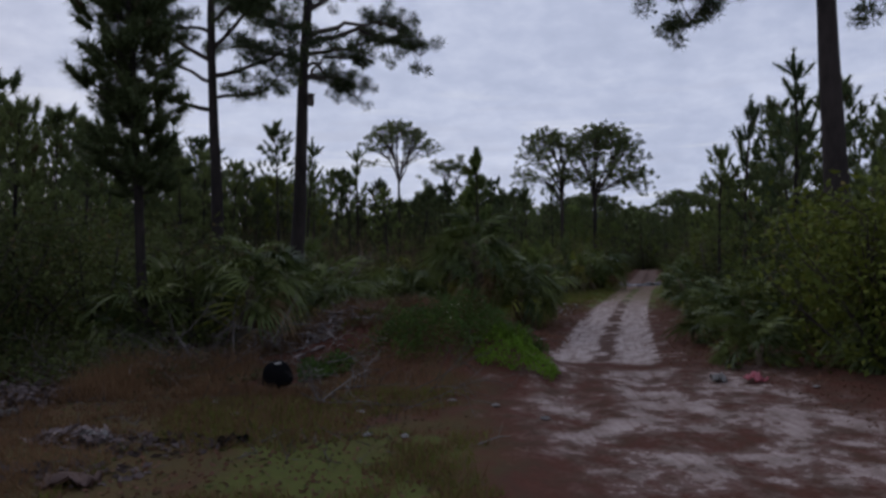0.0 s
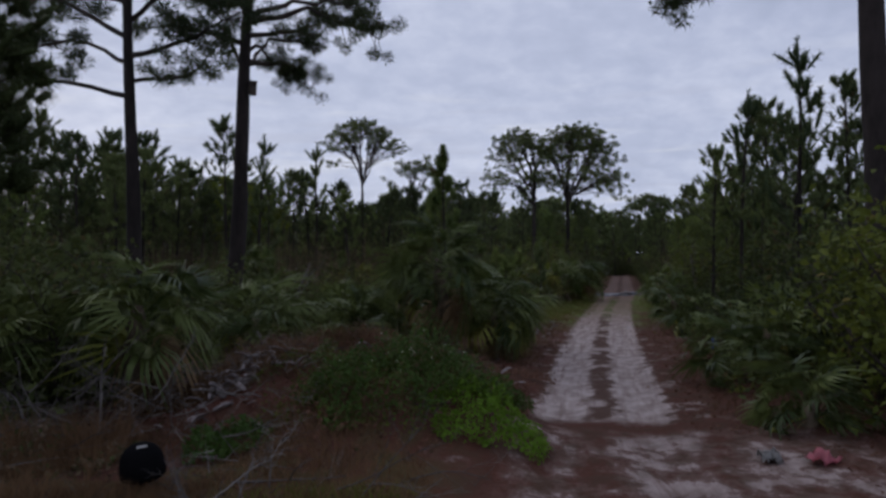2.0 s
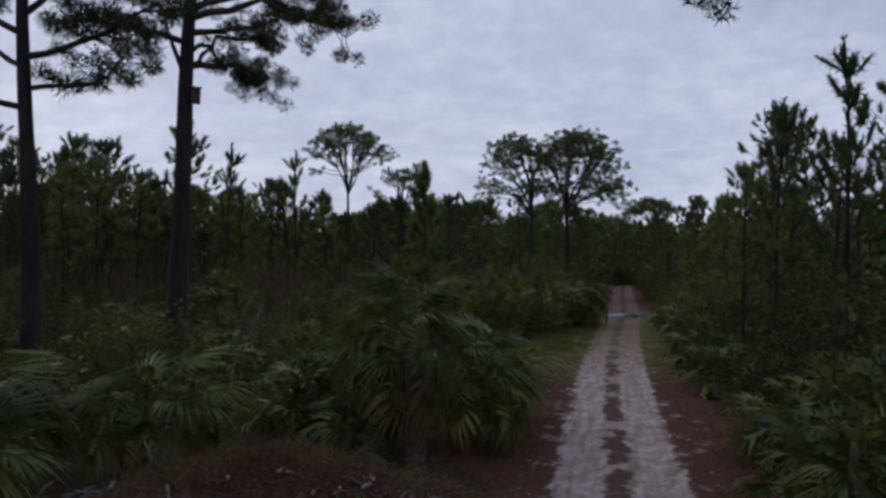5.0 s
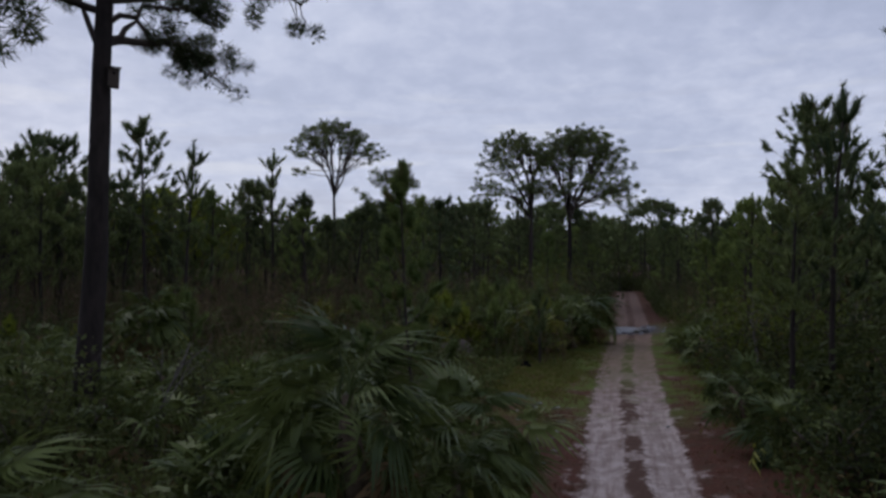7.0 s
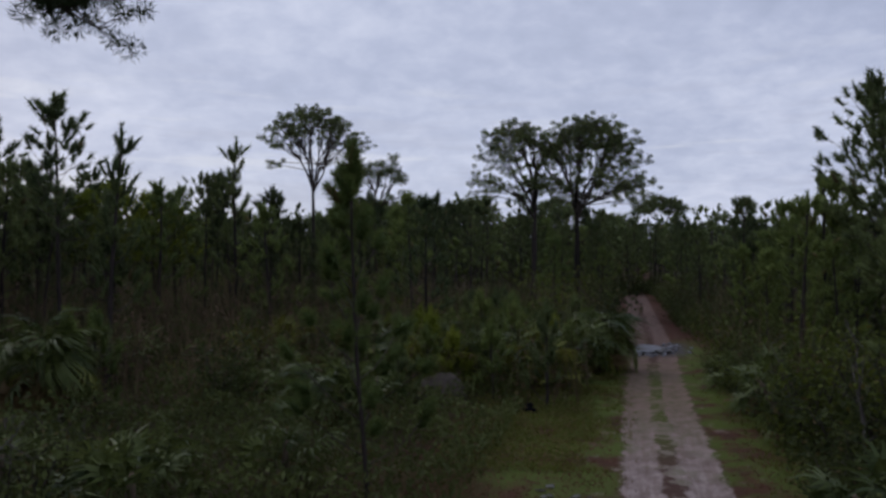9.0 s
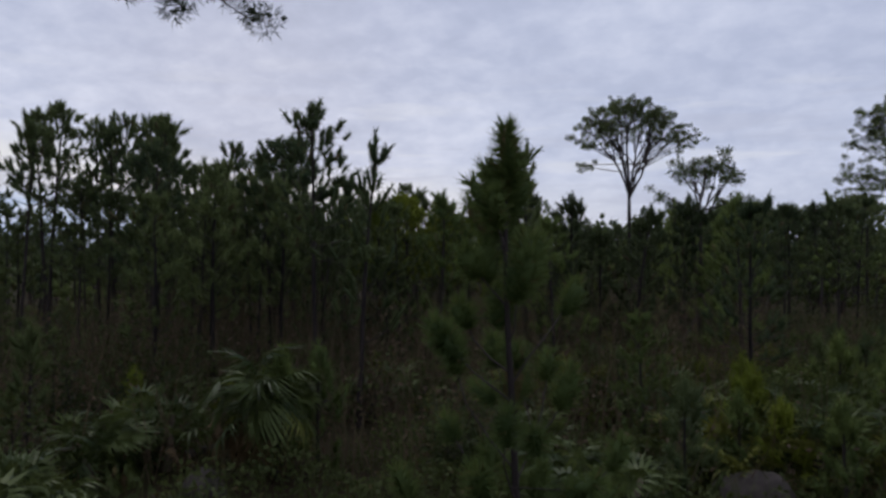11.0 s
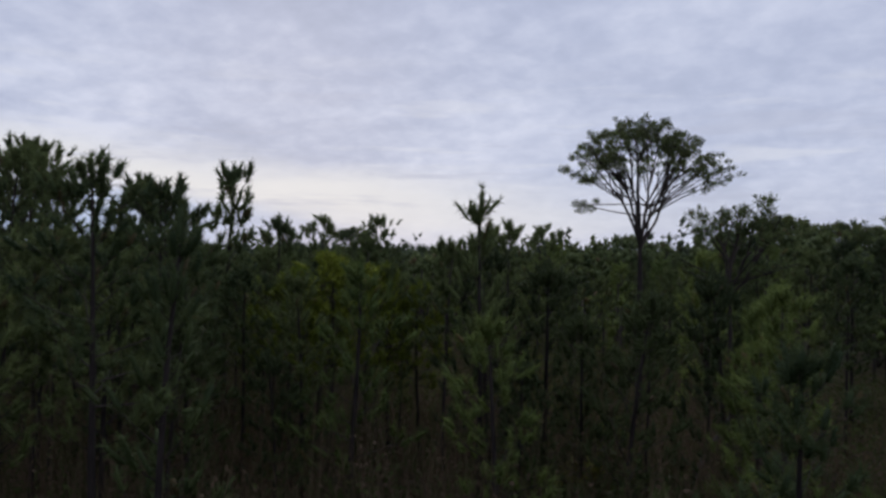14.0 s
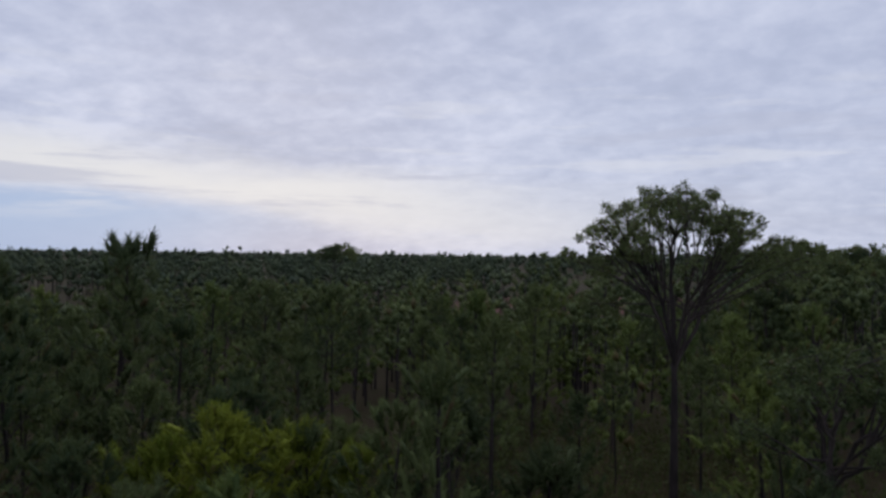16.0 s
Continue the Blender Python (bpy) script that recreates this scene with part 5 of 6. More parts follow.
# ---- weeds, grass and litter of the clearing ----
def mound_points(rng, n, cx, cy, rx, ry):
    a, r = rng.uniform(0, 6.283, n), np.sqrt(rng.uniform(0, 1, n))
    return cx + rx * r * np.cos(a), cy + ry * r * np.sin(a)


def weeds(name, count, cx, cy, rx, ry, tall, leaf, mat, label):
    g = Geo()
    x, y = mound_points(R, count, cx, cy, rx, ry)
    lobe = np.array([noise.noise((a * 1.3, b * 1.3, cx)) for a, b in zip(x, y)])
    keep = np.hypot((x - cx) / rx, (y - cy) / ry) < 0.80 + 0.6 * lobe
    x, y, count = x[keep], y[keep], int(keep.sum())
    edge = np.clip(1.15 - np.hypot((x - cx) / rx, (y - cy) / ry), 0.1, 1)
    hump = np.array([0.72 + 0.6 * noise.noise((a * 1.6, b * 1.6, 2)) + 0.75 * noise.noise((a * 3.6, b * 3.6, 6)) for a, b in zip(x, y)])
    z = np.array([ground_z(a, b) for a, b in zip(x, y)]) + tall * edge ** 0.6 * hump * R.uniform(0.1, 1, count) ** 0.5
    g.leaves(np.stack((x, y, z), 1), leaf, R)
    stuff(name, g, mat, label, "weeds")
    return x, y, z


x, y, z = weeds("weeds", 11000, 0.2, 13.3, 1.8, 1.5, 0.85, 0.058, WEED, "mound of leafy green weeds with white flowers")
g = Geo()
pick = np.argsort(-z)[:2400:48]
g.leaves(np.repeat(np.stack((x, y, z + 0.05), 1)[pick], 3, 0), 0.024, R, 0.5)
stuff("flowers", g, PETAL, "small white flowers on the weed mound", "flowers")
weeds("weeds", 5000, 0.1, 13.4, 1.9, 1.5, 0.72, 0.062, SHRUB, "dark green leafy weeds on the mound")
weeds("weeds", 2600, -0.2, 13.2, 2.0, 1.6, 0.62, 0.055, SHRUB_YELLOW, "olive green weeds on the mound")
weeds("dead_weeds", 1500, -0.3, 12.9, 2.1, 1.5, 0.5, 0.05, RED_BRUSH, "dead brown stalks among the weeds")
weeds("bright_weeds", 5200, 1.2, 12.4, 0.75, 1.15, 0.40, 0.052, WEED_BRIGHT, "bright fresh green weeds beside the track")
weeds("weeds", 1500, -2.0, 12.4, 0.7, 0.6, 0.40, 0.08, WEED, "green weeds behind the black tub")
weeds("brush", 5000, -1.7, 14.9, 2.0, 1.1, 0.30, 0.05, RED_BRUSH, "reddish dead weeds over the debris heap")
weeds("brush", 2200, -4.4, 12.0, 1.6, 1.0, 0.5, 0.07, TWIG_LEAF, "dead brown brush at the edge of the clearing")
weeds("shadow_weeds", 3600, -6.5, 12.6, 2.6, 1.6, 0.8, 0.09, SHRUB, "dark green weeds under the palms")


def grass(name, count, x0, x1, y0, y1, tall, mat, label, thin=0.012, patch=None):
    """Single blades in tufts."""
    g = Geo()
    x, y = R.uniform(x0, x1, count), R.uniform(y0, y1, count)
    n = np.array([noise.noise((a * 0.5, b * 0.5, 21)) + 0.4 * noise.noise((a * 2.1, b * 2.1, 4)) for a, b in zip(x, y)])
    d = x - (3.2 + 0.295 * (y - 14.4) + 0.028 * np.maximum(0, 14.4 - y) ** 2)
    keep = (n > (patch if patch is not None else -0.1)) & (np.abs(d) > np.where(y < 13.5, 2.1, 1.35) + 1.1 * n + R.uniform(-0.3, 0.3, count))
    x, y, n = x[keep], y[keep], n[keep]
    base = np.stack((x, y, [ground_z(a, b) for a, b in zip(x, y)]), 1)
    way = R.normal(size=(len(x), 3)) * (0.45, 0.45, 0.2) + (0, 0, 1)
    g.needles(base, way / np.linalg.norm(way, axis=1)[:, None], tall * R.uniform(0.4, 1.3, len(x)) * np.clip(0.7 + n, 0.4, 1.4), thin, R)
    stuff(name, g, mat, label, "grass")


grass("grass", 34000, -3.5, 2.4, 4.2, 10.8, 0.12, GRASS, "short green grass in the clearing", 0.014, -0.05)
grass("dead_grass", 42000, -8, 2.6, 4.0, 13.5, 0.20, DRY_GRASS, "rust-brown dead grass and needles", 0.012, -0.15)
grass("tall_dead_grass", 6000, -5.6, -3.2, 10.4, 12.8, 0.6, DRY_GRASS, "tall reddish dead grass", 0.014, -0.3)
grass("tall_dead_grass", 18000, -3.8, 2.0, 13.9, 17.4, 0.34, DRY_GRASS, "reddish dead grass on the debris heap", 0.014, -0.2)
grass("verge_grass", 14000, 4.5, 11.0, 33, 46, 0.14, GRASS, "short green verge grass", 0.03, -0.1)
grass("verge_grass", 7000, 8.0, 15.0, 26, 46, 0.16, GRASS, "short green verge grass", 0.03, -0.1)
grass("dead_grass", 12000, 0.5, 7.5, 14, 33, 0.14, DRY_GRASS, "rust-brown dead grass by the track", 0.016, -0.1)


grass("tall_dead_grass", 1500, -3.3, -1.8, 10.4, 11.1, 0.30, DRY_GRASS, "dead grass round the black tub", 0.012, -0.6)
weeds("brush", 12000, -0.4, 16.6, 3.6, 1.7, 0.34, 0.055, RED_BRUSH, "reddish dead brush behind the weed mound")
weeds("shadow_weeds", 2600, -0.8, 17.8, 3.2, 1.3, 0.5, 0.07, SHRUB, "dark green weeds behind the debris heap")
weeds("brush", 3000, 1.3, 18.2, 1.0, 2.4, 0.25, 0.06, TWIG_LEAF, "low dead brush beside the track")


def litter(name, count, x0, x1, y0, y1, size, mat, label):
    """Flakes of bark and dead leaves lying flat."""
    g = Geo()
    x, y = R.uniform(x0, x1, count), R.uniform(y0, y1, count)
    d = np.abs(x - np.array([path_x(b) for b in y]))
    keep = d > np.where(y < 13, 2.6, 1.45) + R.normal(size=count) * 0.25
    x, y = x[keep], y[keep]
    at = np.stack((x, y, [ground_z(a, b) + 0.012 for a, b in zip(x, y)]), 1)
    g.leaves(at, size, R, 0.85)
    stuff(name, g, mat, label, "litter")


litter("leaf_litter", 15000, -9, 7, 3.8, 14.5, 0.055, RED_BRUSH, "rust-red dead leaves and bark flakes")
litter("leaf_litter", 6000, -9, 4, 3.8, 14.5, 0.06, TWIG_LEAF, "grey-brown dead leaves and twigs")
litter("leaf_litter", 16000, 1.0, 12, 14, 36, 0.07, RED_BRUSH, "rust-red dead leaves beside the track")

# ---- dead wood ----
def twigs(name, count, x0, x1, y0, y1, length, lift, label):
    """Thin dead twigs lying and leaning every way, denser in patches."""
    g = Geo()
    x, y = R.uniform(x0, x1, count), R.uniform(y0, y1, count)
    thick = np.array([noise.noise((a * 0.8, b * 0.8, 31)) for a, b in zip(x, y)])
    keep = (thick > -0.12) & (np.abs(x - np.array([path_x(b) for b in y])) > np.where(y < 13, 3.0, 1.9))
    x, y, n = x[keep], y[keep], int(keep.sum())
    base = np.stack((x, y, [ground_z(a, b) for a, b in zip(x, y)]), 1)
    base[:, 2] += lift * R.uniform(0, 1, n)
    way = R.normal(size=(n, 3)) * (1, 0.8, 0.35) + (0, 0, 0.18)
    g.needles(base, way / np.linalg.norm(way, axis=1)[:, None], length * R.uniform(0.4, 1.5, n), 0.014, R)
    stuff(name, g, DEAD_WOOD, label, "twigs")


twigs("dead_twigs", 1100, -8, -1.0, 11.2, 16.0, 0.45, 0.3, "grey dead twigs strewn over the clearing's edge")
twigs("dead_twigs", 1600, -3.5, 2.2, 14.0, 18.8, 0.40, 0.30, "grey dead twigs over the debris heap")
twigs("dead_twigs", 900, -6, 1.5, 7.0, 11.5, 0.30, 0.06, "thin grey twigs lying in dead grass")


def branch_line(wood, p, way, length, r, rng, forks=3, depth=2):
    line = bend(p, way, length, 5, rng, 0.0, 0.16)
    wood.tube(line, np.linspace(r, r * 0.35, 6), 5 if depth > 1 else 3)
    if depth:
        for _ in range(forks):
            w = (line[-1] - line[0]) / length + rng.normal(size=3) * 0.6
            branch_line(wood, along(line, rng.uniform(0.3, 0.95)), w, length * rng.uniform(0.3, 0.55), r * 0.5, rng, forks, depth - 1)


def dead_branch(name, x, y, z, way, length, r, label, parent=None, forks=3, depth=2, category="branch"):
    g = Geo()
    branch_line(g, (0, 0, 0), way, length, r, R, forks, depth)
    ob = new(name, g.mesh(name, DEAD_WOOD, True))
    ob.location = (x, y, (ground_z(x, y) if parent is None else 0) + z)
    if parent:
        ob.parent = parent
        return ob
    return tagged(ob, label, category)


dead_branch("dead_branch", -3.75, 12.9, 0.0, (0.12, 0.1, 1.0), 1.3, 0.020, "pale grey dead branch standing upright")
pile = root("brush_pile", standing(-3.9, 13.1), "tangled pile of grey dead branches", "brush pile")
for i in range(52):
    a = R.uniform(0, 6.28)
    dead_branch("branch", R.normal() * 0.9, R.normal() * 0.5, R.uniform(0.0, 0.75), (math.cos(a), math.sin(a) * 0.6, R.uniform(-0.25, 0.9)), R.uniform(0.6, 1.3), 0.0105, "", pile, 3, 2)
pile = root("brush_pile", standing(-5.9, 12.3), "low tangle of grey dead branches in dead grass", "brush pile")
for i in range(30):
    a = R.uniform(0, 6.28)
    dead_branch("branch", R.normal() * 1.0, R.normal() * 0.35, R.uniform(0.0, 0.45), (math.cos(a), math.sin(a) * 0.6, R.uniform(-0.2, 0.7)), R.uniform(0.6, 1.3), 0.0105, "", pile, 3, 2)
dead_branch("fallen_branch", -1.7, 10.2, 0.05, (0.35, 0.75, 0.22), 1.3, 0.014, "forked grey branch lying in dead grass", None, 4, 2)
dead_branch("fallen_branch", -0.9, 9.9, 0.05, (-0.9, 0.3, 0.12), 1.1, 0.013, "thin grey branch lying in dead grass", None, 4, 2)
dead_branch("fallen_branch", -1.6, 11.0, 0.04, (1.0, 0.1, 0.03), 1.2, 0.022, "dark dead branch lying in dead grass", None, 2, 1)
for k in range(15):
    x, y, a = R.uniform(-2.0, 0.3), R.uniform(9.3, 11.2), R.uniform(-0.6, 2.4)
    dead_branch("fallen_branch", x, y, 0.03, (math.cos(a), math.sin(a), R.uniform(0.0, 0.45)), R.uniform(0.7, 1.4), 0.0095, "thin forked grey branch lying in dead grass", None, 4, 2)
dead_branch("stick", 0.35, 7.8, 0.02, (0.8, 0.6, 0.04), 0.55, 0.014, "bare pale stick on short grass", None, 1, 1, "stick")
dead_branch("stick", -4.9, 6.9, 0.02, (0.9, 0.1, 0.03), 0.5, 0.016, "bare pale stick on litter", None, 1, 1, "stick")
for x, y, a, L, r, lab in ((-6.9, 48.8, 20, 2.6, 0.13, "pale fallen log among palmettos"), (-10.3, 39.7, 75, 2.0, 0.10, "pale fallen log in dark brush"), (13.7, 42.8, 110, 1.3, 0.07, "short pale log on the verge"), (-1.9, 15.9, 60, 1.6, 0.08, "weathered log on the debris heap")):
    g = Geo()
    line = bend((-L / 2, 0, r * 0.8), (1, 0, 0.03), L, 5, R, 0, 0.05)
    g.tube(line, r * np.linspace(1.1, 0.8, 6), 9, 0.06, R)
    g.tube([line[3], line[3] + (0.2, 0.3, 0.35)], (r * 0.4, r * 0.25), 5)
    ob = new("fallen_log", g.mesh("log", DEAD_WOOD, True))
    ob.matrix_basis = pose(x, y, ground_z(x, y) + (0.45 if y == 48.8 else 0.0), 0, 0 if y != 48.8 else -12, a)
    tagged(ob, lab, "log")
snag = root("leaning_snag", standing(-0.9, 60.6), "pale dead leaning pine stem", "dead tree")
g = Geo()
g.tube(bend((0, 0, 0), (0.45, 0, 1), 5.0, 6, R, 0, 0.03), np.linspace(0.13, 0.05, 7), 7, 0.05, R)
part("trunk", g, DEAD_WOOD, snag)
for (x, y) in ((-3.6, 26.8), (11.2, 30.5)):
    snag = root("dead_sapling", standing(x, y), "bare grey dead sapling in the brush", "dead tree")
    g = Geo()
    branch_line(g, (0, 0, 0), (R.normal() * 0.1, 0, 1), 2.6, 0.04, R, 4, 2)
    part("trunk", g, DEAD_WOOD, snag)

# split leaf bases of palms, heaped
boot = Geo()
n = 6
for k in range(n):
    y0, w, zc = k / (n - 1) * 0.5, 0.075 * (1 - 0.5 * k / (n - 1)), 0.10 * math.sin(k / (n - 1) * 2.2)
    boot.v.append(np.array([(-w, y0, zc + 0.03), (0, y0, zc), (w, y0, zc + 0.03), (w * 0.8, y0, zc + 0.045), (0, y0, zc + 0.018), (-w * 0.8, y0, zc + 0.045)]))
f = []
for k in range(n - 1):
    for c in range(6):
        a, b = k * 6 + c, k * 6 + (c + 1) % 6
        f += [(a, b, b + 6), (a, b + 6, a + 6)]
boot.f.append(np.array(f + [(0, 1, 4), (0, 4, 5), (1, 2, 3), (1, 3, 4)]))
BOOT = rough_material("weathered_leaf_base", (0.085, 0.070, 0.068), (0.27, 0.230, 0.225), 9.0, 0.9, (1, 1, 1), 0.4)
boot_mesh = boot.mesh("palm_boot", BOOT)
for i in range(190):
    x, y = R.normal(-2.3, 0.42), R.normal(14.2, 0.30)
    if i > 110:
        x, y = R.normal(0.6, 0.8), R.normal(16.5, 0.35)
    if i > 165:
        x, y = R.normal(-3.6, 0.4), R.normal(18.2, 0.4)
    ob = new("palm_boot", boot_mesh)
    ob.matrix_basis = pose(x, y, ground_z(x, y) + R.uniform(0.0, 0.08), R.normal() * 12, R.normal() * 18, R.uniform(0, 360)) @ Matrix.Scale(R.uniform(0.3, 0.6), 4)
    tagged(ob, "grey weathered palm leaf base on the debris heap", "palm boot", "heap of palm leaf bases")
g = Geo()
a = np.linspace(0, 2.4, 9)
g.tube(np.stack((0.28 * np.sin(a), 0 * a, 0.05 + 0.75 * a / 2.4 - 0.0 * a), 1), np.linspace(0.03, 0.015, 9), 6)
ob = new("palm_stalk", g.mesh("palm_stalk", DEAD_WOOD, True))
ob.matrix_basis = standing(-2.9, 17.6)
tagged(ob, "pale curved dead palm stalk standing in the heap", "palm stalk")


# ---- dumped things ----
def plain(name, colour, rough=0.6, bump=0.2, dirt=(0.10, 0.08, 0.06)):
    return rough_material(name, tuple(0.72 * c + 0.28 * d for c, d in zip(colour, dirt)), colour, 7.0, rough, (1, 1, 1), bump)


BLACK = plain("black_plastic", (0.004, 0.004, 0.005), 1.0, 0.05, (0.012, 0.011, 0.010))
BLACK.node_tree.nodes["Principled BSDF"].inputs["Specular IOR Level"].default_value = 0.04
WHITE = plain("dirty_white_sheet", (0.34, 0.335, 0.335), 0.7)
GREY = plain("grey_cloth", (0.14, 0.13, 0.13), 0.85)
PINK = plain("pink_plastic", (0.62, 0.20, 0.25), 0.5)
BLUE = plain("blue_plastic", (0.04, 0.10, 0.62), 0.35)
TAN = plain("faded_carpet", (0.19, 0.13, 0.12), 0.95)
STONE = rough_material("grey_boulder", (0.040, 0.031, 0.026), (0.105, 0.084, 0.072), 5.0, 0.9, (1, 1, 1), 0.6, (0.075, 0.062, 0.045))
BOX_WOOD = rough_material("weathered_board", (0.034, 0.026, 0.022), (0.078, 0.062, 0.052), 9.0, 0.9, (3, 3, 0.5), 0.3)


def bm_mesh(name, bm, mat, smooth=False):
    me = bpy.data.meshes.new(name)
    bm.to_mesh(me)
    bm.free()
    for p in me.polygons:
        p.use_smooth = smooth
    me.materials.append(mat)
    return me


def lathe(name, profile, sides, mat):
    """A turned body from rows of radius and height."""
    bm = bmesh.new()
    rings = [[bm.verts.new((r * math.cos(i * 2 * math.pi / sides), r * math.sin(i * 2 * math.pi / sides), z)) for i in range(sides)] for r, z in profile]
    for a, b in zip(rings, rings[1:]):
        for i in range(sides):
            bm.faces.new((a[i], a[(i + 1) % sides], b[(i + 1) % sides], b[i]))
    bm.faces.new(rings[-1])
    bm.faces.new(rings[0][::-1])
    return bm_mesh(name, bm, mat, True)


def slab(sx, sy, sz, bevel=0.006):
    bm = bmesh.new()
    bmesh.ops.create_cube(bm, size=1.0, matrix=Matrix.Diagonal((sx, sy, sz, 1)))
    bmesh.ops.bevel(bm, geom=bm.edges[:], offset=bevel, segments=2, affect="EDGES")
    return bm


def crumple(name, x, y, sx, sy, lift, turn, mat, label, category, seed):
    """A crumpled sheet or bag with two faces and a little thickness."""
    bm = bmesh.new()
    n = 13
    grid = []
    for i in range(n):
        for j in range(n):
            u, v = i / (n - 1) - 0.5, j / (n - 1) - 0.5
            q = Vector((u * 3 + seed, v * 3, seed * 1.7))
            edge = 1 - max(abs(u), abs(v)) * 1.5
            grid.append(bm.verts.new((sx * (u + 0.10 * noise.noise(q)), sy * (v + 0.10 * noise.noise(q + Vector((5, 0, 0)))), max(0.004, lift * (edge + 0.9 * noise.noise(q * 1.7 + Vector((0, 9, 0))))))))
    for i in range(n - 1):
        for j in range(n - 1):
            bm.faces.new((grid[i * n + j], grid[(i + 1) * n + j], grid[(i + 1) * n + j + 1], grid[i * n + j + 1]))
    bmesh.ops.solidify(bm, geom=bm.faces[:], thickness=0.008)
    ob = new(name, bm_mesh(name, bm, mat, True))
    ob.matrix_basis = pose(x, y, ground_z(x, y) + 0.015, 0, 0, turn)
    return tagged(ob, label, category)


tub = root("black_tub", pose(-2.55, 11.2, ground_z(-2.55, 11.2) - 0.02, 3, -6, 20), "black plastic tub upside down on a short black post", "tub")
part("body", lathe("body", ((0.10, 0.10), (0.185, 0.11), (0.228, 0.14), (0.238, 0.20), (0.228, 0.28), (0.205, 0.37), (0.16, 0.44), (0.10, 0.475), (0.04, 0.485)), 24, BLACK), None, tub)
part("post", lathe("post", ((0.035, 0.0), (0.03, 0.05), (0.03, 0.21)), 10, BLACK), None, tub)
ob = part("sticker", bm_mesh("sticker", slab(0.10, 0.04, 0.006, 0.002), WHITE), None, tub, "small white sticker")
ob.matrix_basis = pose(0.02, -0.10, 0.476, 14, 0, 0)
def debris(x, y, rx, ry, lift, count, mat, label):
    """A low heap of thin broken flakes, lying flat and tilted."""
    g = Geo()
    a, r = R.uniform(0, 6.283, count), np.sqrt(R.uniform(0, 1, count))
    px, py = x + rx * r * np.cos(a), y + ry * r * np.sin(a)
    pz = np.array([ground_z(u, v) for u, v in zip(px, py)]) + lift * (1 - r * r) * R.uniform(0.2, 1, count) + 0.01
    g.leaves(np.stack((px, py, pz), 1), 0.11, R, 0.75)
    stuff("debris_heap", g, mat, label, "debris")


BROKEN = rough_material("broken_boards", (0.040, 0.028, 0.026), (0.185, 0.145, 0.142), 6.0, 0.9, (1, 1, 1), 0.4)
debris(-6.2, 10.7, 0.9, 0.7, 0.28, 420, BROKEN, "heap of grey broken shingles and scraps")
debris(-4.15, 8.1, 0.5, 0.3, 0.16, 170, BROKEN, "small heap of pale broken scraps")
debris(-3.2, 8.0, 0.9, 0.5, 0.05, 200, BROKEN, "flat pinkish-grey scraps strewn over litter")
debris(-3.9, 6.9, 1.1, 0.4, 0.05, 190, BROKEN, "flat grey scraps strewn over litter")
crumple("torn_sheet", -3.95, 8.15, 0.34, 0.2, 0.08, 20, WHITE, "torn dirty white sheet on a heap of scraps", "sheet", 1.3)
crumple("torn_sheet", -6.0, 9.6, 0.6, 0.4, 0.14, -15, GREY, "crumpled grey tarpaulin on the litter", "tarpaulin", 2.1)
crumple("carpet_scrap", -3.45, 6.6, 0.5, 0.26, 0.12, 8, TAN, "faded pinkish carpet scrap on the ground", "carpet", 4.2)
crumple("black_bag", -2.35, 8.05, 0.34, 0.2, 0.09, 15, BLACK, "small black plastic bag on litter", "bag", 6.1)
crumple("pink_bag", 4.95, 11.5, 0.32, 0.26, 0.14, 30, PINK, "crumpled pink plastic bag on red dirt", "bag", 7.7)
crumple("white_bag", 4.45, 11.75, 0.30, 0.22, 0.12, 80, WHITE, "crumpled white plastic bag on red dirt", "bag", 8.3)
crumple("white_bag", 14.7, 51.7, 0.8, 0.5, 0.22, 10, WHITE, "crumpled white bag at the puddle's edge", "bag", 9.9)
crumple("white_bag", 13.2, 52.2, 0.5, 0.4, 0.18, 50, WHITE, "crumpled white bag at the puddle's edge", "bag", 10.7)
crumple("blue_bag", 8.0, 21.6, 0.24, 0.22, 0.30, 50, BLUE, "bright blue plastic bag beside a palmetto", "bag", 11.2)
for i, (x, y) in enumerate(((1.29, 9.27), (-0.9, 8.3), (-0.45, 8.1), (-1.1, 9.6), (0.1, 10.2), (-2.7, 9.4), (0.7, 9.9), (-3.2, 10.1), (5.6, 10.9), (3.9, 28.0), (4.4, 27.2), (8.0, 29.0))):
    crumple("paper_scrap", x, y, 0.12, 0.09, 0.03, i * 50, WHITE, "small white paper scrap on the ground", "litter", 20 + i)

for k in range(34):
    y = R.uniform(25, 32)
    x = path_x(y) - R.uniform(1.7, 3.1)
    crumple("paper_scrap", x, y, R.uniform(0.08, 0.2), R.uniform(0.06, 0.14), 0.04, R.uniform(0, 360), WHITE if k % 3 else GREY, "small white paper scrap on red litter", "litter", 60 + k)


def rubble_mesh(seed):
    bm = bmesh.new()
    bmesh.ops.create_icosphere(bm, subdivisions=1, radius=1.0)
    for v in bm.verts:
        v.co *= 1 + 0.35 * noise.noise(v.co * 1.4 + Vector((seed, 0, 0)))
        v.co.z *= 0.6
    return bm_mesh("rubble_stone", bm, RUBBLE)


RUBBLE = rough_material("pale_rubble", (0.11, 0.11, 0.125), (0.30, 0.30, 0.325), 7.0, 0.85, (1, 1, 1), 0.4)
RUBBLES = [rubble_mesh(k * 3.1) for k in range(4)]
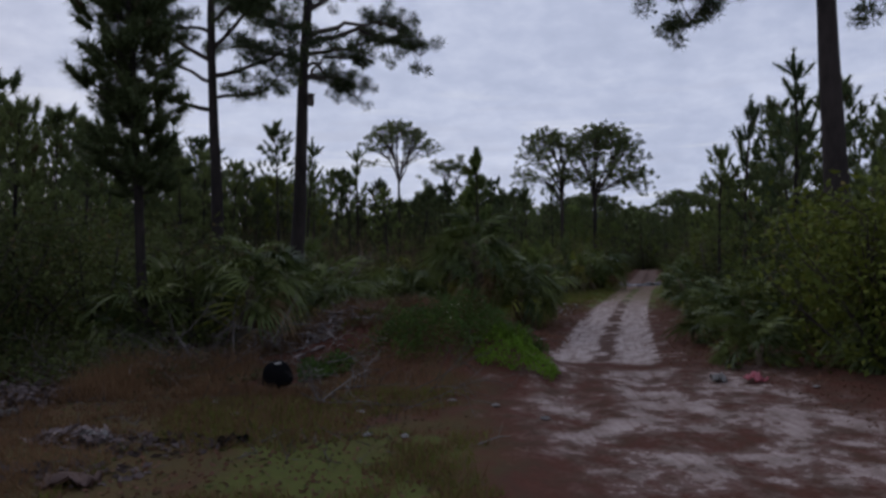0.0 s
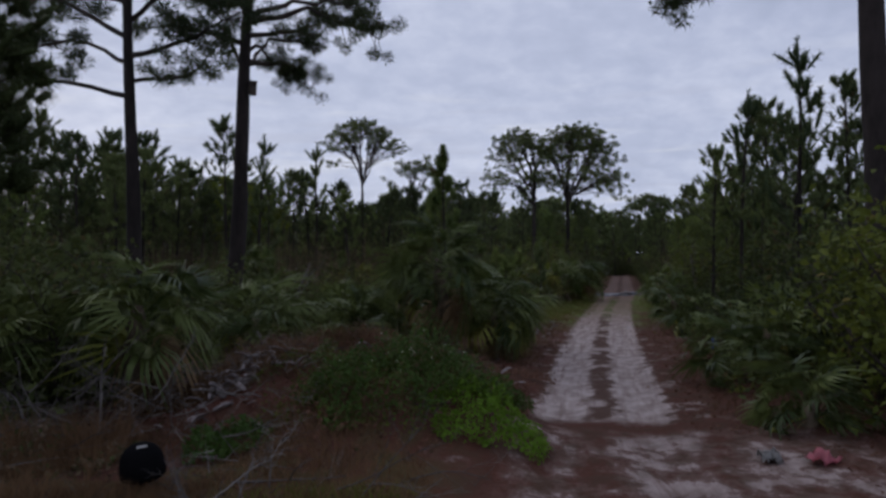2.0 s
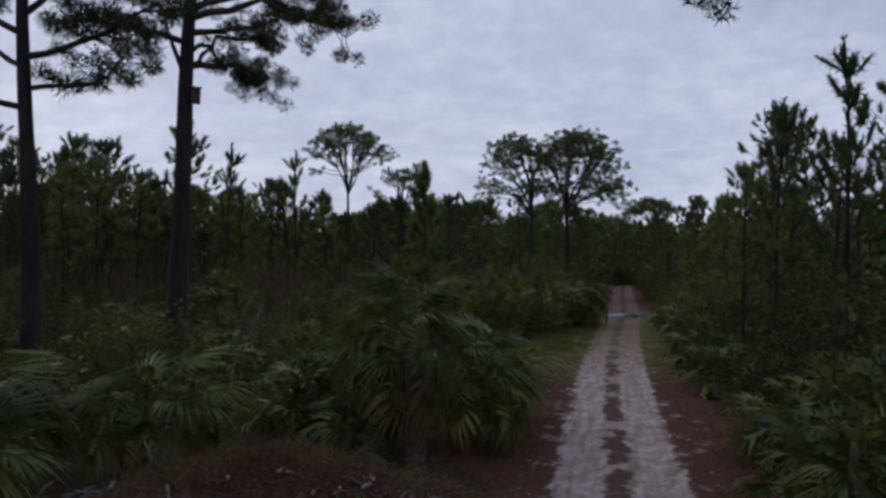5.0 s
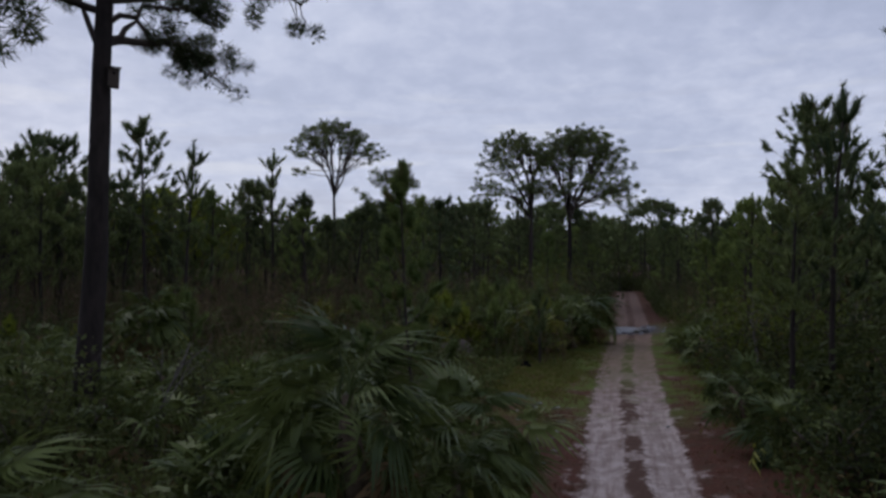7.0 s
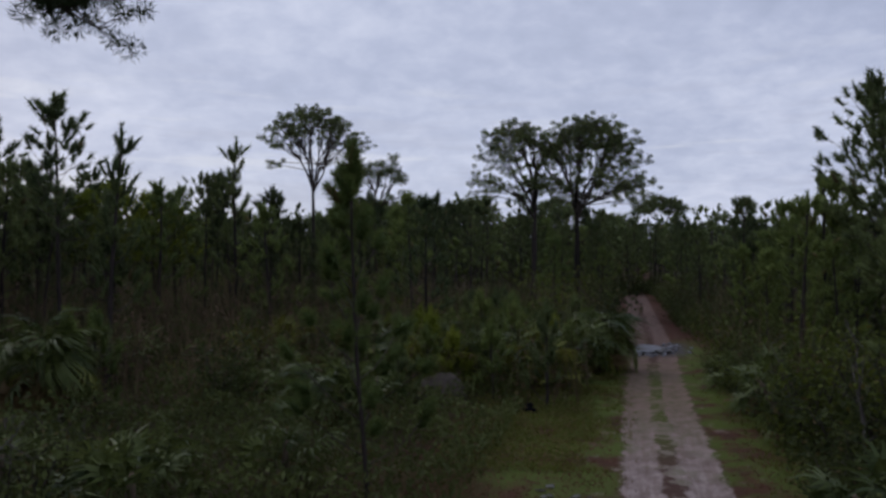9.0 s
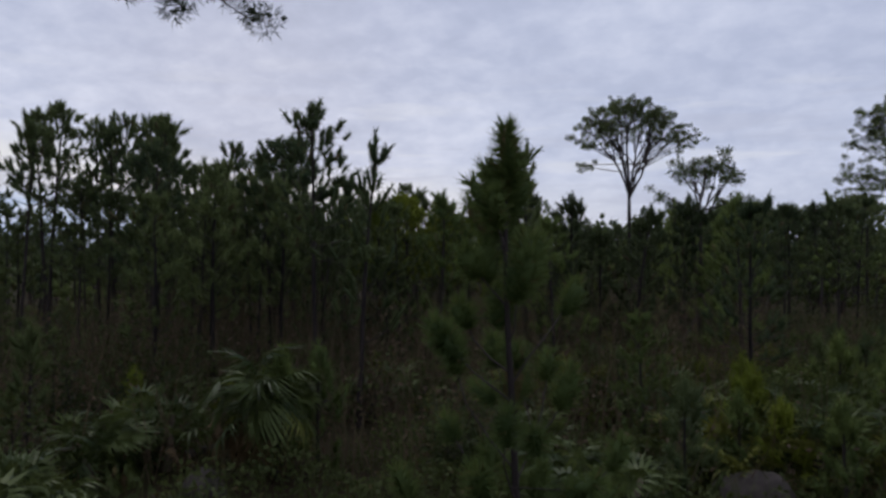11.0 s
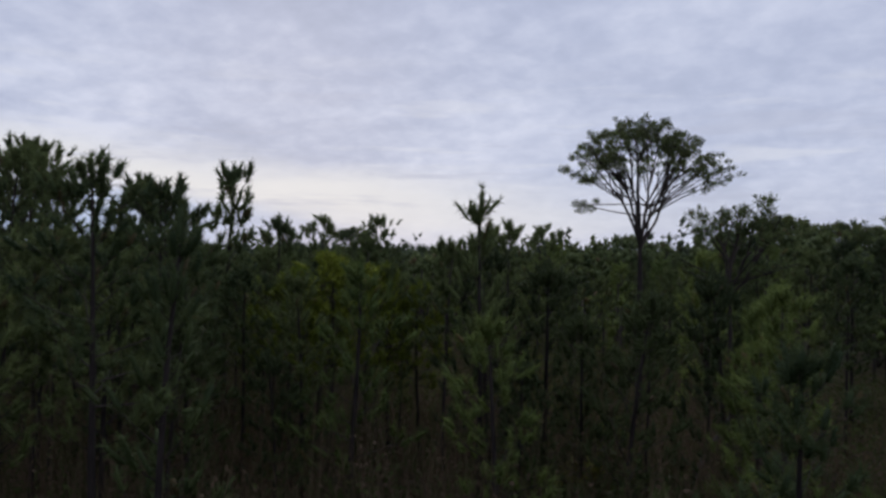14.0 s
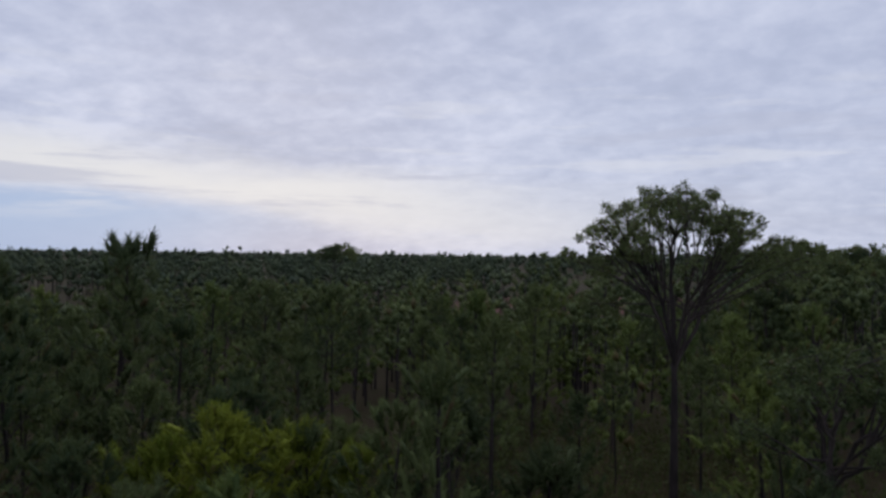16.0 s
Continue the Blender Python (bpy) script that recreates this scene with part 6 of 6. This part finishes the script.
for k in range(80):
    y = R.uniform(50.6, 55.6)
    x = path_x(y) + R.normal() * 0.75
    ob = new("rubble_stone", RUBBLES[k % 4])
    ob.matrix_basis = pose(x, y, ground_z(x, y) + 0.03, R.normal() * 14, R.normal() * 14, R.uniform(0, 360)) @ Matrix.Scale(R.uniform(0.06, 0.19), 4)
    tagged(ob, "pale grey rubble stone in the muddy dip", "stone", "rubble in the track")


def build_boulder(x, y, size, turn, label):
    bm = bmesh.new()
    bmesh.ops.create_icosphere(bm, subdivisions=4, radius=1.0)
    for v in bm.verts:
        c = v.co.copy()
        crack = 0.12 * math.exp(-((c.x - 0.15) / 0.08) ** 2)
        k = 1 + 0.16 * noise.noise(c * 1.3 + Vector((3, 1, 0))) + 0.05 * noise.noise(c * 4) - crack
        v.co = Vector((c.x * 0.78 * k, c.y * 0.60 * k, max(-0.1, c.z * 0.72 * k))) * size
    ob = new("boulder", bm_mesh("boulder", bm, STONE, True))
    ob.matrix_basis = pose(x, y, ground_z(x, y), 0, 0, turn)
    tagged(ob, label, "boulder", "boulders")


build_boulder(3.5, 40.6, 1.22, 10, "rounded grey boulder with a crack, beside palmettos")
build_boulder(-7.6, 36.2, 0.85, 120, "rounded reddish-grey boulder in dark brush")
g = Geo()
a = np.linspace(-0.3, 1.7, 12)
g.tube(np.stack((0.55 * np.cos(a), 0.45 * np.sin(a), 0.10 + 0 * a), 1), 0.10 * np.ones(12), 9, 0.04, R)
ob = new("tyre_scrap", g.mesh("tyre_scrap", BLACK, True))
ob.matrix_basis = pose(6.5, 39.0, ground_z(6.5, 39.0), 0, 0, 130)
tagged(ob, "torn black tyre scrap on the clearing", "tyre")

nest = root("nest_box", pose(-5.05, 28.36, 8.45, 0, 3, 25), "small weathered wooden nest box on a pine trunk", "nest box")
part("body", bm_mesh("body", slab(0.24, 0.20, 0.44), BOX_WOOD), None, nest)
ob = part("roof", bm_mesh("roof", slab(0.30, 0.28, 0.03), BOX_WOOD), None, nest)
ob.matrix_basis = pose(0, -0.02, 0.24, 8, 0, 0)
ob = part("entrance_hole", lathe("entrance_hole", ((0.03, 0), (0.03, 0.006)), 14, BLACK), None, nest, "round dark entrance hole")
ob.matrix_basis = pose(0, -0.10, 0.10, 90, 0, 0)

# far white trailers in the field
TRAILER = plain("white_metal", (0.75, 0.75, 0.75), 0.4, 0.0)
for x, y, a in ((-45.0, 198.5, 20), (-48.5, 203.0, 60)):
    tr = root("trailer", pose(x, y, 0, 0, 0, a), "small white trailer far off in a rust-brown field", "trailer", "far trailers")
    ob = part("body", bm_mesh("body", slab(2.8, 1.7, 1.5, 0.12), TRAILER), None, tr)
    ob.location.z = 1.5
    for wx in (-0.5, 0.5):
        for wy in (-0.9, 0.9):
            ob = part("wheel", lathe("wheel", ((0.2, -0.1), (0.33, -0.08), (0.33, 0.08), (0.2, 0.1)), 14, BLACK), None, tr)
            ob.matrix_basis = pose(wx, wy, 0.33, 90, 0, 0)
    ob = part("window", bm_mesh("window", slab(1.0, 0.02, 0.5, 0.004), BLACK), None, tr)
    ob.matrix_basis = pose(0.2, -0.855, 1.6)
